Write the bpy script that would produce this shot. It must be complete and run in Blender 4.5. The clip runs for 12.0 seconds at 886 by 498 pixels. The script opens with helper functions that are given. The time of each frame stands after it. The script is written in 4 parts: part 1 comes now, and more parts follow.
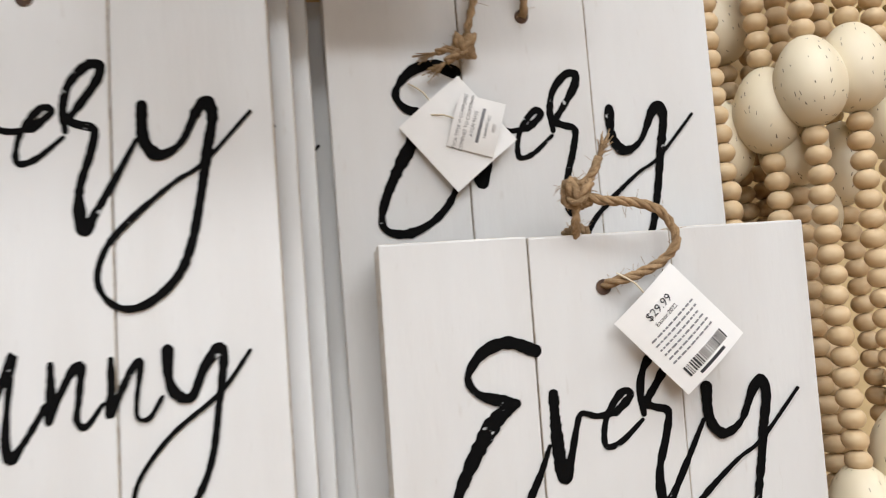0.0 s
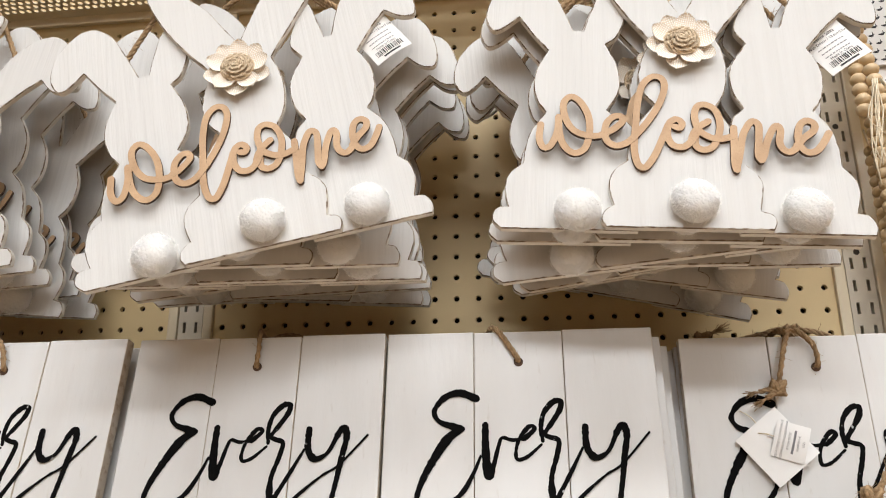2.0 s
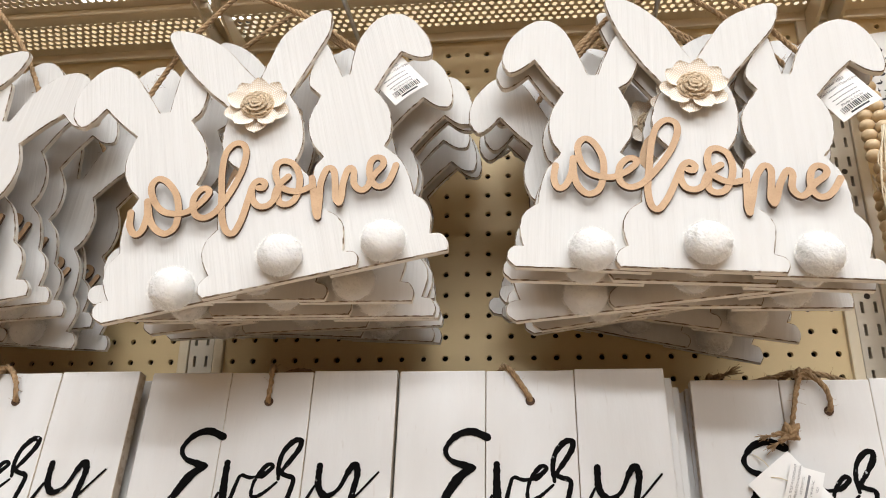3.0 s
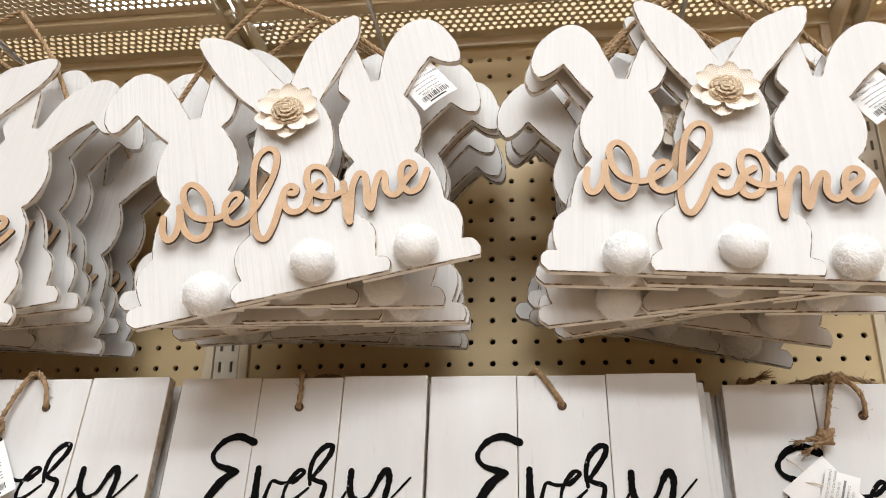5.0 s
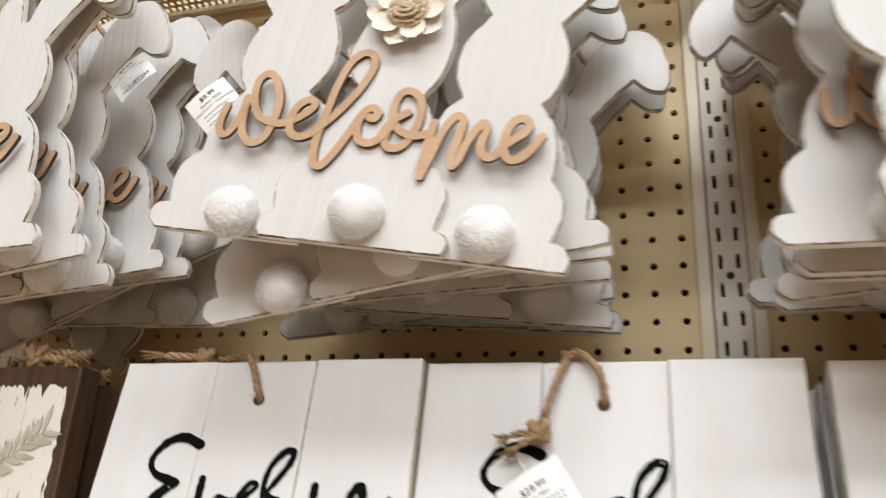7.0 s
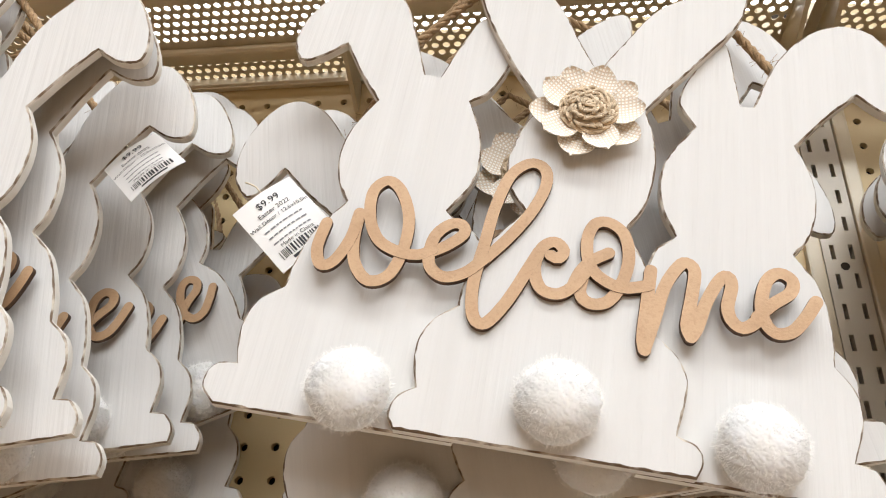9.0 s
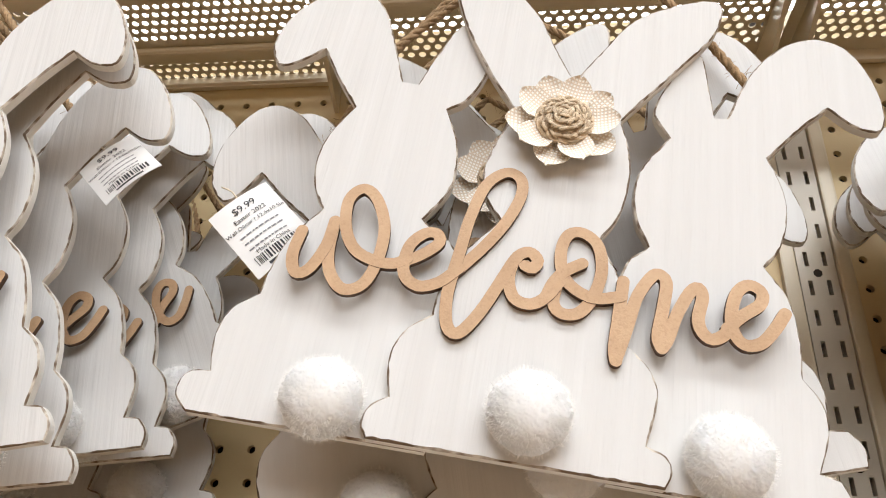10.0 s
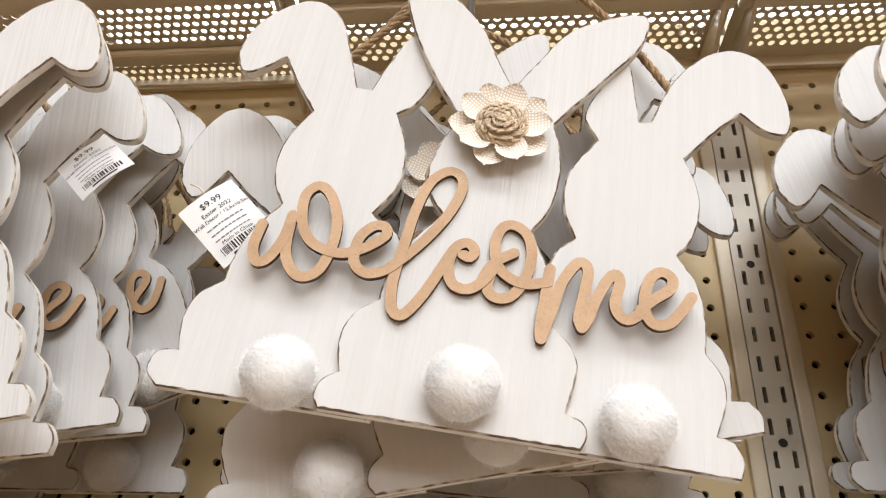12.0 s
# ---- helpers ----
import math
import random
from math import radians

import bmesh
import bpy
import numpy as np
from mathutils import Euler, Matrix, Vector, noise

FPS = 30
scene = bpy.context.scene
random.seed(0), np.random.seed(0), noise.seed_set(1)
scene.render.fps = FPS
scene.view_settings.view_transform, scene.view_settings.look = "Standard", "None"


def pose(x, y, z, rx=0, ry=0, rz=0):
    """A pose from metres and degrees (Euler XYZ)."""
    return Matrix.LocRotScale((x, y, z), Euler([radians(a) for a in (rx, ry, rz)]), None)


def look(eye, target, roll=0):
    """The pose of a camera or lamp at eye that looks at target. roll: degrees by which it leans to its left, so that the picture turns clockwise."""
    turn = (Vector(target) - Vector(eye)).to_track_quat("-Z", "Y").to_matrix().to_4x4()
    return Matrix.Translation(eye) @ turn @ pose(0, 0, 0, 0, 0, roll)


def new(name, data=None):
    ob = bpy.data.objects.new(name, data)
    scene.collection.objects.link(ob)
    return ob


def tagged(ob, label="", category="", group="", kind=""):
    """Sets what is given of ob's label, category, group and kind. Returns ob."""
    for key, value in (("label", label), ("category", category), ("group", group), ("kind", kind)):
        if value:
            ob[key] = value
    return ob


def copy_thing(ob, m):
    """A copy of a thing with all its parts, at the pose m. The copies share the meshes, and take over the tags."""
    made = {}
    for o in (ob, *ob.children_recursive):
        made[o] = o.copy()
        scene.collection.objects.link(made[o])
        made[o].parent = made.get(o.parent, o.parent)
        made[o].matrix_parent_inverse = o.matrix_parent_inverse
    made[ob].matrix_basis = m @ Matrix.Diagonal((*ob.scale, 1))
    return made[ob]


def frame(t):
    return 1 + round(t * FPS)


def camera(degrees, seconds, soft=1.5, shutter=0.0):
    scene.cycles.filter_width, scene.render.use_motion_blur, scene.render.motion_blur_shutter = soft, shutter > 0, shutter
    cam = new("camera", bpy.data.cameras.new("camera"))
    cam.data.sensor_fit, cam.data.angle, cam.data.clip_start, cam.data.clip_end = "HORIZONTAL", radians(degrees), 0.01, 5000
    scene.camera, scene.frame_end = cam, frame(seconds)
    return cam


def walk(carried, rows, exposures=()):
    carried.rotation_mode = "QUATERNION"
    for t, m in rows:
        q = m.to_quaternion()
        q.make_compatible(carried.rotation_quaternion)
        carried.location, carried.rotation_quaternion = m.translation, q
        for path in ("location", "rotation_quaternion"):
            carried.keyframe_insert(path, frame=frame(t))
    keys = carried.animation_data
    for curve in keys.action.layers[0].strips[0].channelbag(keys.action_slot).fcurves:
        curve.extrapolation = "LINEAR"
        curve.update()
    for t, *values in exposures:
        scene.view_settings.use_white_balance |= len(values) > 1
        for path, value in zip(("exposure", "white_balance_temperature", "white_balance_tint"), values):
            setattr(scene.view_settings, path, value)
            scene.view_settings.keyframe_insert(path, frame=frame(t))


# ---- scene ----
cam = camera(58.6, 12.0, soft=1.0, shutter=0.25)
PATH = [
    (0, (0.49, -0.609, 1.236), (0.778, 1.37, 1.22), -4.0),
    (0.5, (0.441, -0.712, 1.233), (0.569, 1.282, 1.312), -2.9),
    (1, (0.392, -0.799, 1.241), (0.334, 1.178, 1.54), -1.7),
    (1.5, (0.372, -0.865, 1.264), (0.19, 1.065, 1.757), -1.0),
    (2, (0.363, -0.885, 1.261), (0.15, 1.014, 1.852), -0.3),
    (2.5, (0.36, -0.888, 1.261), (0.142, 0.99, 1.913), 0.4),
    (3, (0.355, -0.891, 1.259), (0.135, 0.976, 1.941), 0.7),
    (5, (0.335, -0.892, 1.258), (0.096, 0.967, 1.954), 0.7),
    (5.5, (0.325, -0.877, 1.262), (0.056, 0.976, 1.967), 0.9),
    (6, (0.279, -0.821, 1.266), (-0.188, 0.998, 1.954), 2.4),
    (6.5, (0.148, -0.768, 1.267), (-0.477, 1.011, 1.935), 3.8),
    (7, (-0.081, -0.69, 1.293), (-0.648, 1.103, 1.973), 2.8),
    (7.3, (-0.188, -0.639, 1.343), (-0.65, 1.172, 2.054), 1.7),
    (7.5, (-0.224, -0.621, 1.36), (-0.627, 1.187, 2.114), 1.1),
    (7.7, (-0.25, -0.611, 1.382), (-0.633, 1.185, 2.173), 1.1),
    (9.3, (-0.278, -0.591, 1.387), (-0.488, 1.17, 2.312), 1.7),
    (9.5, (-0.278, -0.593, 1.39), (-0.479, 1.176, 2.3), 1.6),
    (10, (-0.274, -0.595, 1.39), (-0.465, 1.174, 2.301), 1.6),
    (10.5, (-0.272, -0.597, 1.388), (-0.456, 1.167, 2.311), 1.6),
    (11, (-0.27, -0.596, 1.386), (-0.451, 1.167, 2.312), 1.7),
    (11.5, (-0.265, -0.605, 1.385), (-0.424, 1.16, 2.314), 1.3),
    (12, (-0.253, -0.629, 1.369), (-0.393, 1.149, 2.273), 0.8),
]
walk(cam, [(t, look(eye, target, roll)) for t, eye, target, roll in PATH],
     [(0.0, -0.37, 6210, 8), (1.0, -0.28, 6220, 8), (2.0, -0.19, 6340, 8), (5.5, -0.08, 6230, 8), (6.9, -0.08, 6210, 7), (7.6, -0.17, 6470, 7), (9.3, 0.0, 6210, 8), (12.0, 0.0, 6260, 9)])

# ---- world and lamps ----
world = bpy.data.worlds.new("world")
scene.world = world
world.use_nodes = True
wbg = world.node_tree.nodes["Background"]
wbg.inputs[0].default_value = (1.0, 0.93, 0.82, 1)
wbg.inputs[1].default_value = 0.25


def strip_light(x, y, z, sx, sy, power):
    data = bpy.data.lights.new("ceiling_light", "AREA")
    data.shape, data.size, data.size_y, data.energy = "RECTANGLE", sx, sy, power
    data.color = (0.965, 0.977, 1.0)
    ob = new("ceiling_light_glow", data)
    ob.matrix_world = pose(x, y, z)
    return ob


LIGHTS = ((1.1, -1.7, 4.3, 112, 0.5), (1.1, -4.4, 4.3, 265, 0.5), (1.1, -7.4, 4.3, 235, 0.5), (1.1, -10.4, 4.3, 140, 0.5), (0.2, 2.5, 4.3, 95, 1.9))
for lx, ly, lz, lp, lw in LIGHTS:
    strip_light(lx, ly, lz - 0.06, 5.0, lw, lp)


# ---- materials ----
def material(name, base, rough=0.6, metal=0.0, second=None, scale=20.0, stretch=(1, 1, 1), contrast=(0.35, 0.65),
             bump=0.0, bump_scale=200.0, spec=0.4, fine=None, sheen=0.0, island=0.0):
    """A principled surface with stains at one scale, grain at another and a fine relief."""
    m = bpy.data.materials.new(name)
    m.use_nodes = True
    nt = m.node_tree
    b = nt.nodes["Principled BSDF"]
    b.inputs["Roughness"].default_value = rough
    b.inputs["Metallic"].default_value = metal
    b.inputs["Specular IOR Level"].default_value = spec
    if sheen:
        b.inputs["Sheen Weight"].default_value = sheen
    tc = nt.nodes.new("ShaderNodeTexCoord")
    info = nt.nodes.new("ShaderNodeObjectInfo")
    add = nt.nodes.new("ShaderNodeVectorMath")
    add.operation = "ADD"
    mul = nt.nodes.new("ShaderNodeMath")
    mul.operation = "MULTIPLY"
    mul.inputs[1].default_value = 7.0
    nt.links.new(info.outputs["Random"], mul.inputs[0])
    nt.links.new(tc.outputs["Object"], add.inputs[0])
    nt.links.new(mul.outputs[0], add.inputs[1])
    mp = nt.nodes.new("ShaderNodeMapping")
    mp.inputs["Scale"].default_value = stretch
    nt.links.new(add.outputs[0], mp.inputs[0])
    no = nt.nodes.new("ShaderNodeTexNoise")
    no.inputs["Scale"].default_value = scale
    no.inputs["Detail"].default_value = 6
    nt.links.new(mp.outputs[0], no.inputs["Vector"])
    ramp = nt.nodes.new("ShaderNodeValToRGB")
    ramp.color_ramp.elements[0].position, ramp.color_ramp.elements[1].position = contrast
    sec = second or tuple(c * 0.85 for c in base)
    ramp.color_ramp.elements[0].color = (*sec, 1)
    ramp.color_ramp.elements[1].color = (*base, 1)
    nt.links.new(no.outputs["Fac"], ramp.inputs[0])
    out = ramp.outputs[0]
    if fine:
        n2 = nt.nodes.new("ShaderNodeTexNoise")
        n2.inputs["Scale"].default_value = fine[0]
        n2.inputs["Detail"].default_value = 3
        nt.links.new(mp.outputs[0], n2.inputs["Vector"])
        r2 = nt.nodes.new("ShaderNodeValToRGB")
        r2.color_ramp.elements[0].position, r2.color_ramp.elements[1].position = fine[1], fine[2]
        r2.color_ramp.elements[0].color = (*fine[3], 1)
        r2.color_ramp.elements[1].color = (1, 1, 1, 1)
        nt.links.new(n2.outputs["Fac"], r2.inputs[0])
        mx = nt.nodes.new("ShaderNodeMix")
        mx.data_type, mx.blend_type = "RGBA", "MULTIPLY"
        mx.inputs[0].default_value = 1.0
        nt.links.new(out, mx.inputs[6])
        nt.links.new(r2.outputs[0], mx.inputs[7])
        out = mx.outputs[2]
    if island:
        geo = nt.nodes.new("ShaderNodeNewGeometry")
        mr = nt.nodes.new("ShaderNodeMapRange")
        mr.inputs[3].default_value, mr.inputs[4].default_value = 1 - island, 1.0
        nt.links.new(geo.outputs["Random Per Island"], mr.inputs[0])
        mx = nt.nodes.new("ShaderNodeVectorMath")
        mx.operation = "SCALE"
        nt.links.new(out, mx.inputs[0])
        nt.links.new(mr.outputs[0], mx.inputs["Scale"])
        out = mx.outputs[0]
    nt.links.new(out, b.inputs["Base Color"])
    if bump:
        n3 = nt.nodes.new("ShaderNodeTexNoise")
        n3.inputs["Scale"].default_value = bump_scale
        n3.inputs["Detail"].default_value = 4
        nt.links.new(mp.outputs[0], n3.inputs["Vector"])
        bp = nt.nodes.new("ShaderNodeBump")
        bp.inputs["Strength"].default_value = bump
        bp.inputs["Distance"].default_value = 0.001
        nt.links.new(n3.outputs["Fac"], bp.inputs["Height"])
        nt.links.new(bp.outputs[0], b.inputs["Normal"])
    return m


WHITE_WOOD = material("white_painted_wood", (0.60, 0.588, 0.568), 0.72, second=(0.578, 0.564, 0.542), scale=16, stretch=(9, 9, 0.3),
                      bump=0.7, bump_scale=28, spec=0.15, fine=(120, 0.26, 0.36, (0.975, 0.97, 0.962)))
WORN_EDGE = material("worn_edge", (0.52, 0.46, 0.38), 0.7, second=(0.13, 0.085, 0.05), scale=120, contrast=(0.45, 0.62), bump=0.5, bump_scale=500)
# cream-white sides; the brightness of lit undersides is put into this lighter colour
LIT_WHITE_SIDE = material("lit_white_side", (0.76, 0.735, 0.68), 0.65, second=(0.68, 0.64, 0.57), scale=60, stretch=(1, 4, 1), bump=0.3)
BARE_BACK = material("bare_fibreboard_back", (0.44, 0.32, 0.20), 0.8, second=(0.38, 0.27, 0.165), scale=60, bump=0.2, bump_scale=600)
LETTER_WOOD = material("letter_wood", (0.50, 0.33, 0.19), 0.6, second=(0.42, 0.265, 0.145), scale=40, bump=0.2, bump_scale=900,
                       fine=(700, 0.25, 0.5, (0.86, 0.82, 0.78)))
BURNT = material("burnt_edge", (0.10, 0.055, 0.03), 0.75, second=(0.05, 0.028, 0.018), scale=150)
JUTE = material("jute_rope", (0.46, 0.31, 0.17), 0.9, second=(0.30, 0.19, 0.095), scale=300, bump=0.8, bump_scale=1500, island=0.25)
TWINE = material("pale_twine", (0.74, 0.60, 0.43), 0.9, second=(0.62, 0.48, 0.32), scale=300, bump=0.8, bump_scale=1500, island=0.2)
PLANK = material("white_plank_paint", (0.64, 0.636, 0.625), 0.5, second=(0.60, 0.587, 0.568), scale=9, stretch=(3, 3, 0.6), bump=0.25,
                 bump_scale=70, fine=(90, 0.22, 0.34, (0.92, 0.90, 0.88)))
PLANK_EDGE = material("plank_edge", (0.66, 0.61, 0.53), 0.7, second=(0.50, 0.42, 0.33), scale=160, contrast=(0.36, 0.5), bump=0.4)
BLACK = material("black_brush_paint", (0.004, 0.004, 0.004), 0.85, second=(0.42, 0.42, 0.42), scale=170, contrast=(0.27, 0.31), bump=0.3, bump_scale=800, spec=0.05)
PEG = material("beige_hardboard", (0.63, 0.49, 0.265), 0.5, second=(0.58, 0.445, 0.24), scale=5, bump=0.08, bump_scale=500)
STEEL = material("beige_enamel", (0.66, 0.565, 0.40), 0.35, second=(0.62, 0.53, 0.375), scale=6, bump=0.05, bump_scale=300, spec=0.5)
STANDARD = material("upright_enamel", (0.56, 0.50, 0.395), 0.38, second=(0.53, 0.47, 0.37), scale=8, spec=0.5)
# near-black: the shade inside holes and slots, put into the colour
HOLE_SHADE = material("hole_shade", (0.035, 0.026, 0.018), 0.9, scale=10)
ZINC = material("zinc_wire", (0.55, 0.55, 0.55), 0.3, metal=1.0, scale=100)
PAPER = material("tag_paper", (0.80, 0.79, 0.77), 0.6, second=(0.77, 0.76, 0.74), scale=50)
INK = material("tag_ink", (0.03, 0.03, 0.035), 0.6, scale=300)
GREY_INK = material("tag_grey_ink", (0.22, 0.22, 0.23), 0.6, scale=300)
FLUFF = material("white_yarn", (0.90, 0.88, 0.84), 1.0, second=(0.87, 0.845, 0.80), scale=90, spec=0.03)
fluff = FLUFF.node_tree.nodes["Principled BSDF"]
fluff.inputs["Subsurface Weight"].default_value = 1.0
fluff.inputs["Subsurface Radius"].default_value = (1.0, 0.97, 0.90)
fluff.inputs["Subsurface Scale"].default_value = 0.02
FUZZ = material("yarn_fuzz", (0.94, 0.925, 0.89), 1.0, second=(0.92, 0.90, 0.86), scale=90, spec=0.0)
ft = FUZZ.node_tree
soft = ft.nodes.new("ShaderNodeBsdfTranslucent")
soft.inputs["Color"].default_value = (0.94, 0.925, 0.89, 1)
blend = ft.nodes.new("ShaderNodeMixShader")
blend.inputs[0].default_value = 0.5
ft.links.new(ft.nodes["Principled BSDF"].outputs[0], blend.inputs[1])
ft.links.new(soft.outputs[0], blend.inputs[2])
ft.links.new(blend.outputs[0], ft.nodes["Material Output"].inputs["Surface"])
BEAD = material("bead_wood", (0.73, 0.555, 0.34), 0.5, second=(0.64, 0.46, 0.26), scale=45, stretch=(1, 1, 3), island=0.3, bump=0.1)
CREAM = material("egg_shell", (0.74, 0.66, 0.49), 0.42, second=(0.70, 0.61, 0.44), scale=30)
SPECK = material("egg_speck", (0.11, 0.08, 0.05), 0.6, scale=200)
THREAD = material("cotton_thread", (0.72, 0.63, 0.47), 0.9, second=(0.62, 0.53, 0.38), scale=200)
BROWN = material("brown_stained_wood", (0.085, 0.045, 0.022), 0.55, second=(0.045, 0.024, 0.012), scale=14, stretch=(8, 8, 0.6), bump=0.4, bump_scale=80)
SPRIG = material("sprig_paint", (0.42, 0.42, 0.30), 0.6, second=(0.50, 0.47, 0.38), scale=90)
ROOM = material("room_paint", (0.24, 0.165, 0.095), 0.8, scale=2)
FLOOR = material("vinyl_floor", (0.36, 0.245, 0.145), 0.4, second=(0.31, 0.21, 0.125), scale=3, bump=0.05)
CEIL = material("ceiling_tile", (0.60, 0.58, 0.54), 0.9, second=(0.56, 0.54, 0.50), scale=8, bump=0.2, bump_scale=120)

FRINGE = material("frayed_cotton_edge", (0.90, 0.87, 0.81), 0.95, second=(0.80, 0.74, 0.65), scale=400, bump=0.2, bump_scale=1200)
BURLAP = bpy.data.materials.new("burlap_petal")
BURLAP.use_nodes = True
nt = BURLAP.node_tree
bb = nt.nodes["Principled BSDF"]
bb.inputs["Roughness"].default_value = 0.95
tc = nt.nodes.new("ShaderNodeTexCoord")
w1 = nt.nodes.new("ShaderNodeTexWave")
w2 = nt.nodes.new("ShaderNodeTexWave")
w2.bands_direction = "Z"
for w in (w1, w2):
    w.inputs["Scale"].default_value = 170
    w.inputs["Distortion"].default_value = 0.8
    nt.links.new(tc.outputs["Object"], w.inputs["Vector"])
mn = nt.nodes.new("ShaderNodeMath")
mn.operation = "MAXIMUM"
nt.links.new(w1.outputs["Fac"], mn.inputs[0])
nt.links.new(w2.outputs["Fac"], mn.inputs[1])
rp = nt.nodes.new("ShaderNodeValToRGB")
rp.color_ramp.elements[0].position, rp.color_ramp.elements[1].position = 0.48, 0.80
rp.color_ramp.elements[0].color = (0.92, 0.89, 0.83, 1)
rp.color_ramp.elements[1].color = (0.74, 0.63, 0.50, 1)
nt.links.new(mn.outputs[0], rp.inputs[0])
nt.links.new(rp.outputs[0], bb.inputs["Base Color"])
bp = nt.nodes.new("ShaderNodeBump")
bp.inputs["Strength"].default_value = 0.3
bp.inputs["Distance"].default_value = 0.001
nt.links.new(mn.outputs[0], bp.inputs["Height"])
nt.links.new(bp.outputs[0], bb.inputs["Normal"])

CHIPPED = bpy.data.materials.new("chipped_white_paint")
CHIPPED.use_nodes = True
nt = CHIPPED.node_tree
bb = nt.nodes["Principled BSDF"]
bb.inputs["Roughness"].default_value = 0.65
tc = nt.nodes.new("ShaderNodeTexCoord")
mp = nt.nodes.new("ShaderNodeMapping")
mp.inputs["Scale"].default_value = (9, 1, 1.2)
nt.links.new(tc.outputs["Object"], mp.inputs[0])
no = nt.nodes.new("ShaderNodeTexNoise")
no.inputs["Scale"].default_value = 22
no.inputs["Detail"].default_value = 8
no.inputs["Roughness"].default_value = 0.65
nt.links.new(mp.outputs[0], no.inputs["Vector"])
rp = nt.nodes.new("ShaderNodeValToRGB")
rp.color_ramp.elements[0].position, rp.color_ramp.elements[1].position = 0.36, 0.40
rp.color_ramp.elements[0].color = (0.07, 0.045, 0.028, 1)
rp.color_ramp.elements[1].color = (0.74, 0.70, 0.63, 1)
nt.links.new(no.outputs["Fac"], rp.inputs[0])
nt.links.new(rp.outputs[0], bb.inputs["Base Color"])
bp = nt.nodes.new("ShaderNodeBump")
bp.inputs["Strength"].default_value = 0.5
bp.inputs["Distance"].default_value = 0.001
nt.links.new(rp.outputs[0], bp.inputs["Height"])
nt.links.new(bp.outputs[0], bb.inputs["Normal"])

LAMP = bpy.data.materials.new("lamp_diffuser")
LAMP.use_nodes = True
lb = LAMP.node_tree.nodes["Principled BSDF"]
lb.inputs["Base Color"].default_value = (0.9, 0.9, 0.88, 1)
lb.inputs["Emission Color"].default_value = (1.0, 0.98, 0.97, 1)
lb.inputs["Emission Strength"].default_value = 6.0


# ---- building helpers ----
def part(name, bm, materials, parent=None, label=""):
    """Links a bmesh as one mesh object, under a thing when one is given."""
    me = bpy.data.meshes.new(name)
    bm.to_mesh(me)
    bm.free()
    for m in (materials if isinstance(materials, (list, tuple)) else [materials]):
        me.materials.append(m)
    ob = new(name, me)
    ob.parent = parent
    if label:
        ob["label"] = label
    return ob


def box(bm, x0, y0, z0, x1, y1, z1, mi=0, bevel=0.0):
    r = bmesh.ops.create_cube(bm, size=1.0, matrix=Matrix.Translation(((x0 + x1) / 2, (y0 + y1) / 2, (z0 + z1) / 2)) @ Matrix.Diagonal((x1 - x0, y1 - y0, z1 - z0, 1)))
    vs = r["verts"]
    fs = {f for v in vs for f in v.link_faces}
    for f in fs:
        f.material_index = mi
    if bevel:
        es = list({e for v in vs for e in v.link_edges})
        bmesh.ops.bevel(bm, geom=es, offset=bevel, segments=2, affect="EDGES", profile=0.6)


def smooth_line(pts, step, closed=False):
    """A Catmull-Rom line through points of any dimension, cut into steps of about the given length."""
    p = [np.array(q, float) for q in pts]
    n = len(p)
    out = []
    for i in range(n if closed else n - 1):
        a, b = p[i], p[(i + 1) % n]
        z = p[i - 1] if (closed or i > 0) else 2 * a - b
        c = p[(i + 2) % n] if (closed or i + 2 < n) else 2 * b - a
        k = max(2, int(np.linalg.norm((b - a)[:2]) / step) + 1)
        for j in range(k):
            t = j / k
            out.append(0.5 * (2 * a + (b - z) * t + (2 * z - 5 * a + 4 * b - c) * t * t + (3 * a - 3 * b + c - z) * t ** 3))
    if not closed:
        out.append(p[-1])
    return out


def outline(pts, corners, step):
    """A closed line through the points, rounded everywhere but at the corners (indices)."""
    cs = sorted(corners)
    out = []
    for a, b in zip(cs, cs[1:] + [cs[0] + len(pts)]):
        out += smooth_line([pts[i % len(pts)] for i in range(a, b + 1)], step)[:-1]
    return out


def plate(line, thick, chamfer, ragged=0.0):
    """A board cut to a closed line in x and z; its face looks to -y, its back lies in y = 0."""
    q = [np.array(v[:2]) for v in line]
    area = sum(a[0] * b[1] - b[0] * a[1] for a, b in zip(q, q[1:] + q[:1]))
    if area < 0:
        q.reverse()
    n = len(q)
    inner = []
    for i in range(n):
        t = q[(i + 1) % n] - q[i - 1]
        t = t / (np.linalg.norm(t) + 1e-9)
        w = chamfer * (1 + ragged * noise.noise(Vector((q[i][0] * 400, q[i][1] * 400, 3.1))))
        inner.append(q[i] + np.array((-t[1], t[0])) * max(w, chamfer * 0.3))
    bm = bmesh.new()
    back = [bm.verts.new((v[0], 0, v[1])) for v in q]
    rim = [bm.verts.new((v[0], -thick + chamfer, v[1])) for v in q]
    face = [bm.verts.new((v[0], -thick, v[1])) for v in inner]
    for i in range(n):
        j = (i + 1) % n
        bm.faces.new((back[i], back[j], rim[j], rim[i])).material_index = 2
        bm.faces.new((rim[i], rim[j], face[j], face[i])).material_index = 1
    f1 = bm.faces.new(face)
    f2 = bm.faces.new(list(reversed(back)))
    f2.material_index = 3
    f1.normal_update()
    f2.normal_update()
    bmesh.ops.triangulate(bm, faces=[f1, f2])
    bmesh.ops.recalc_face_normals(bm, faces=bm.faces)
    return bm


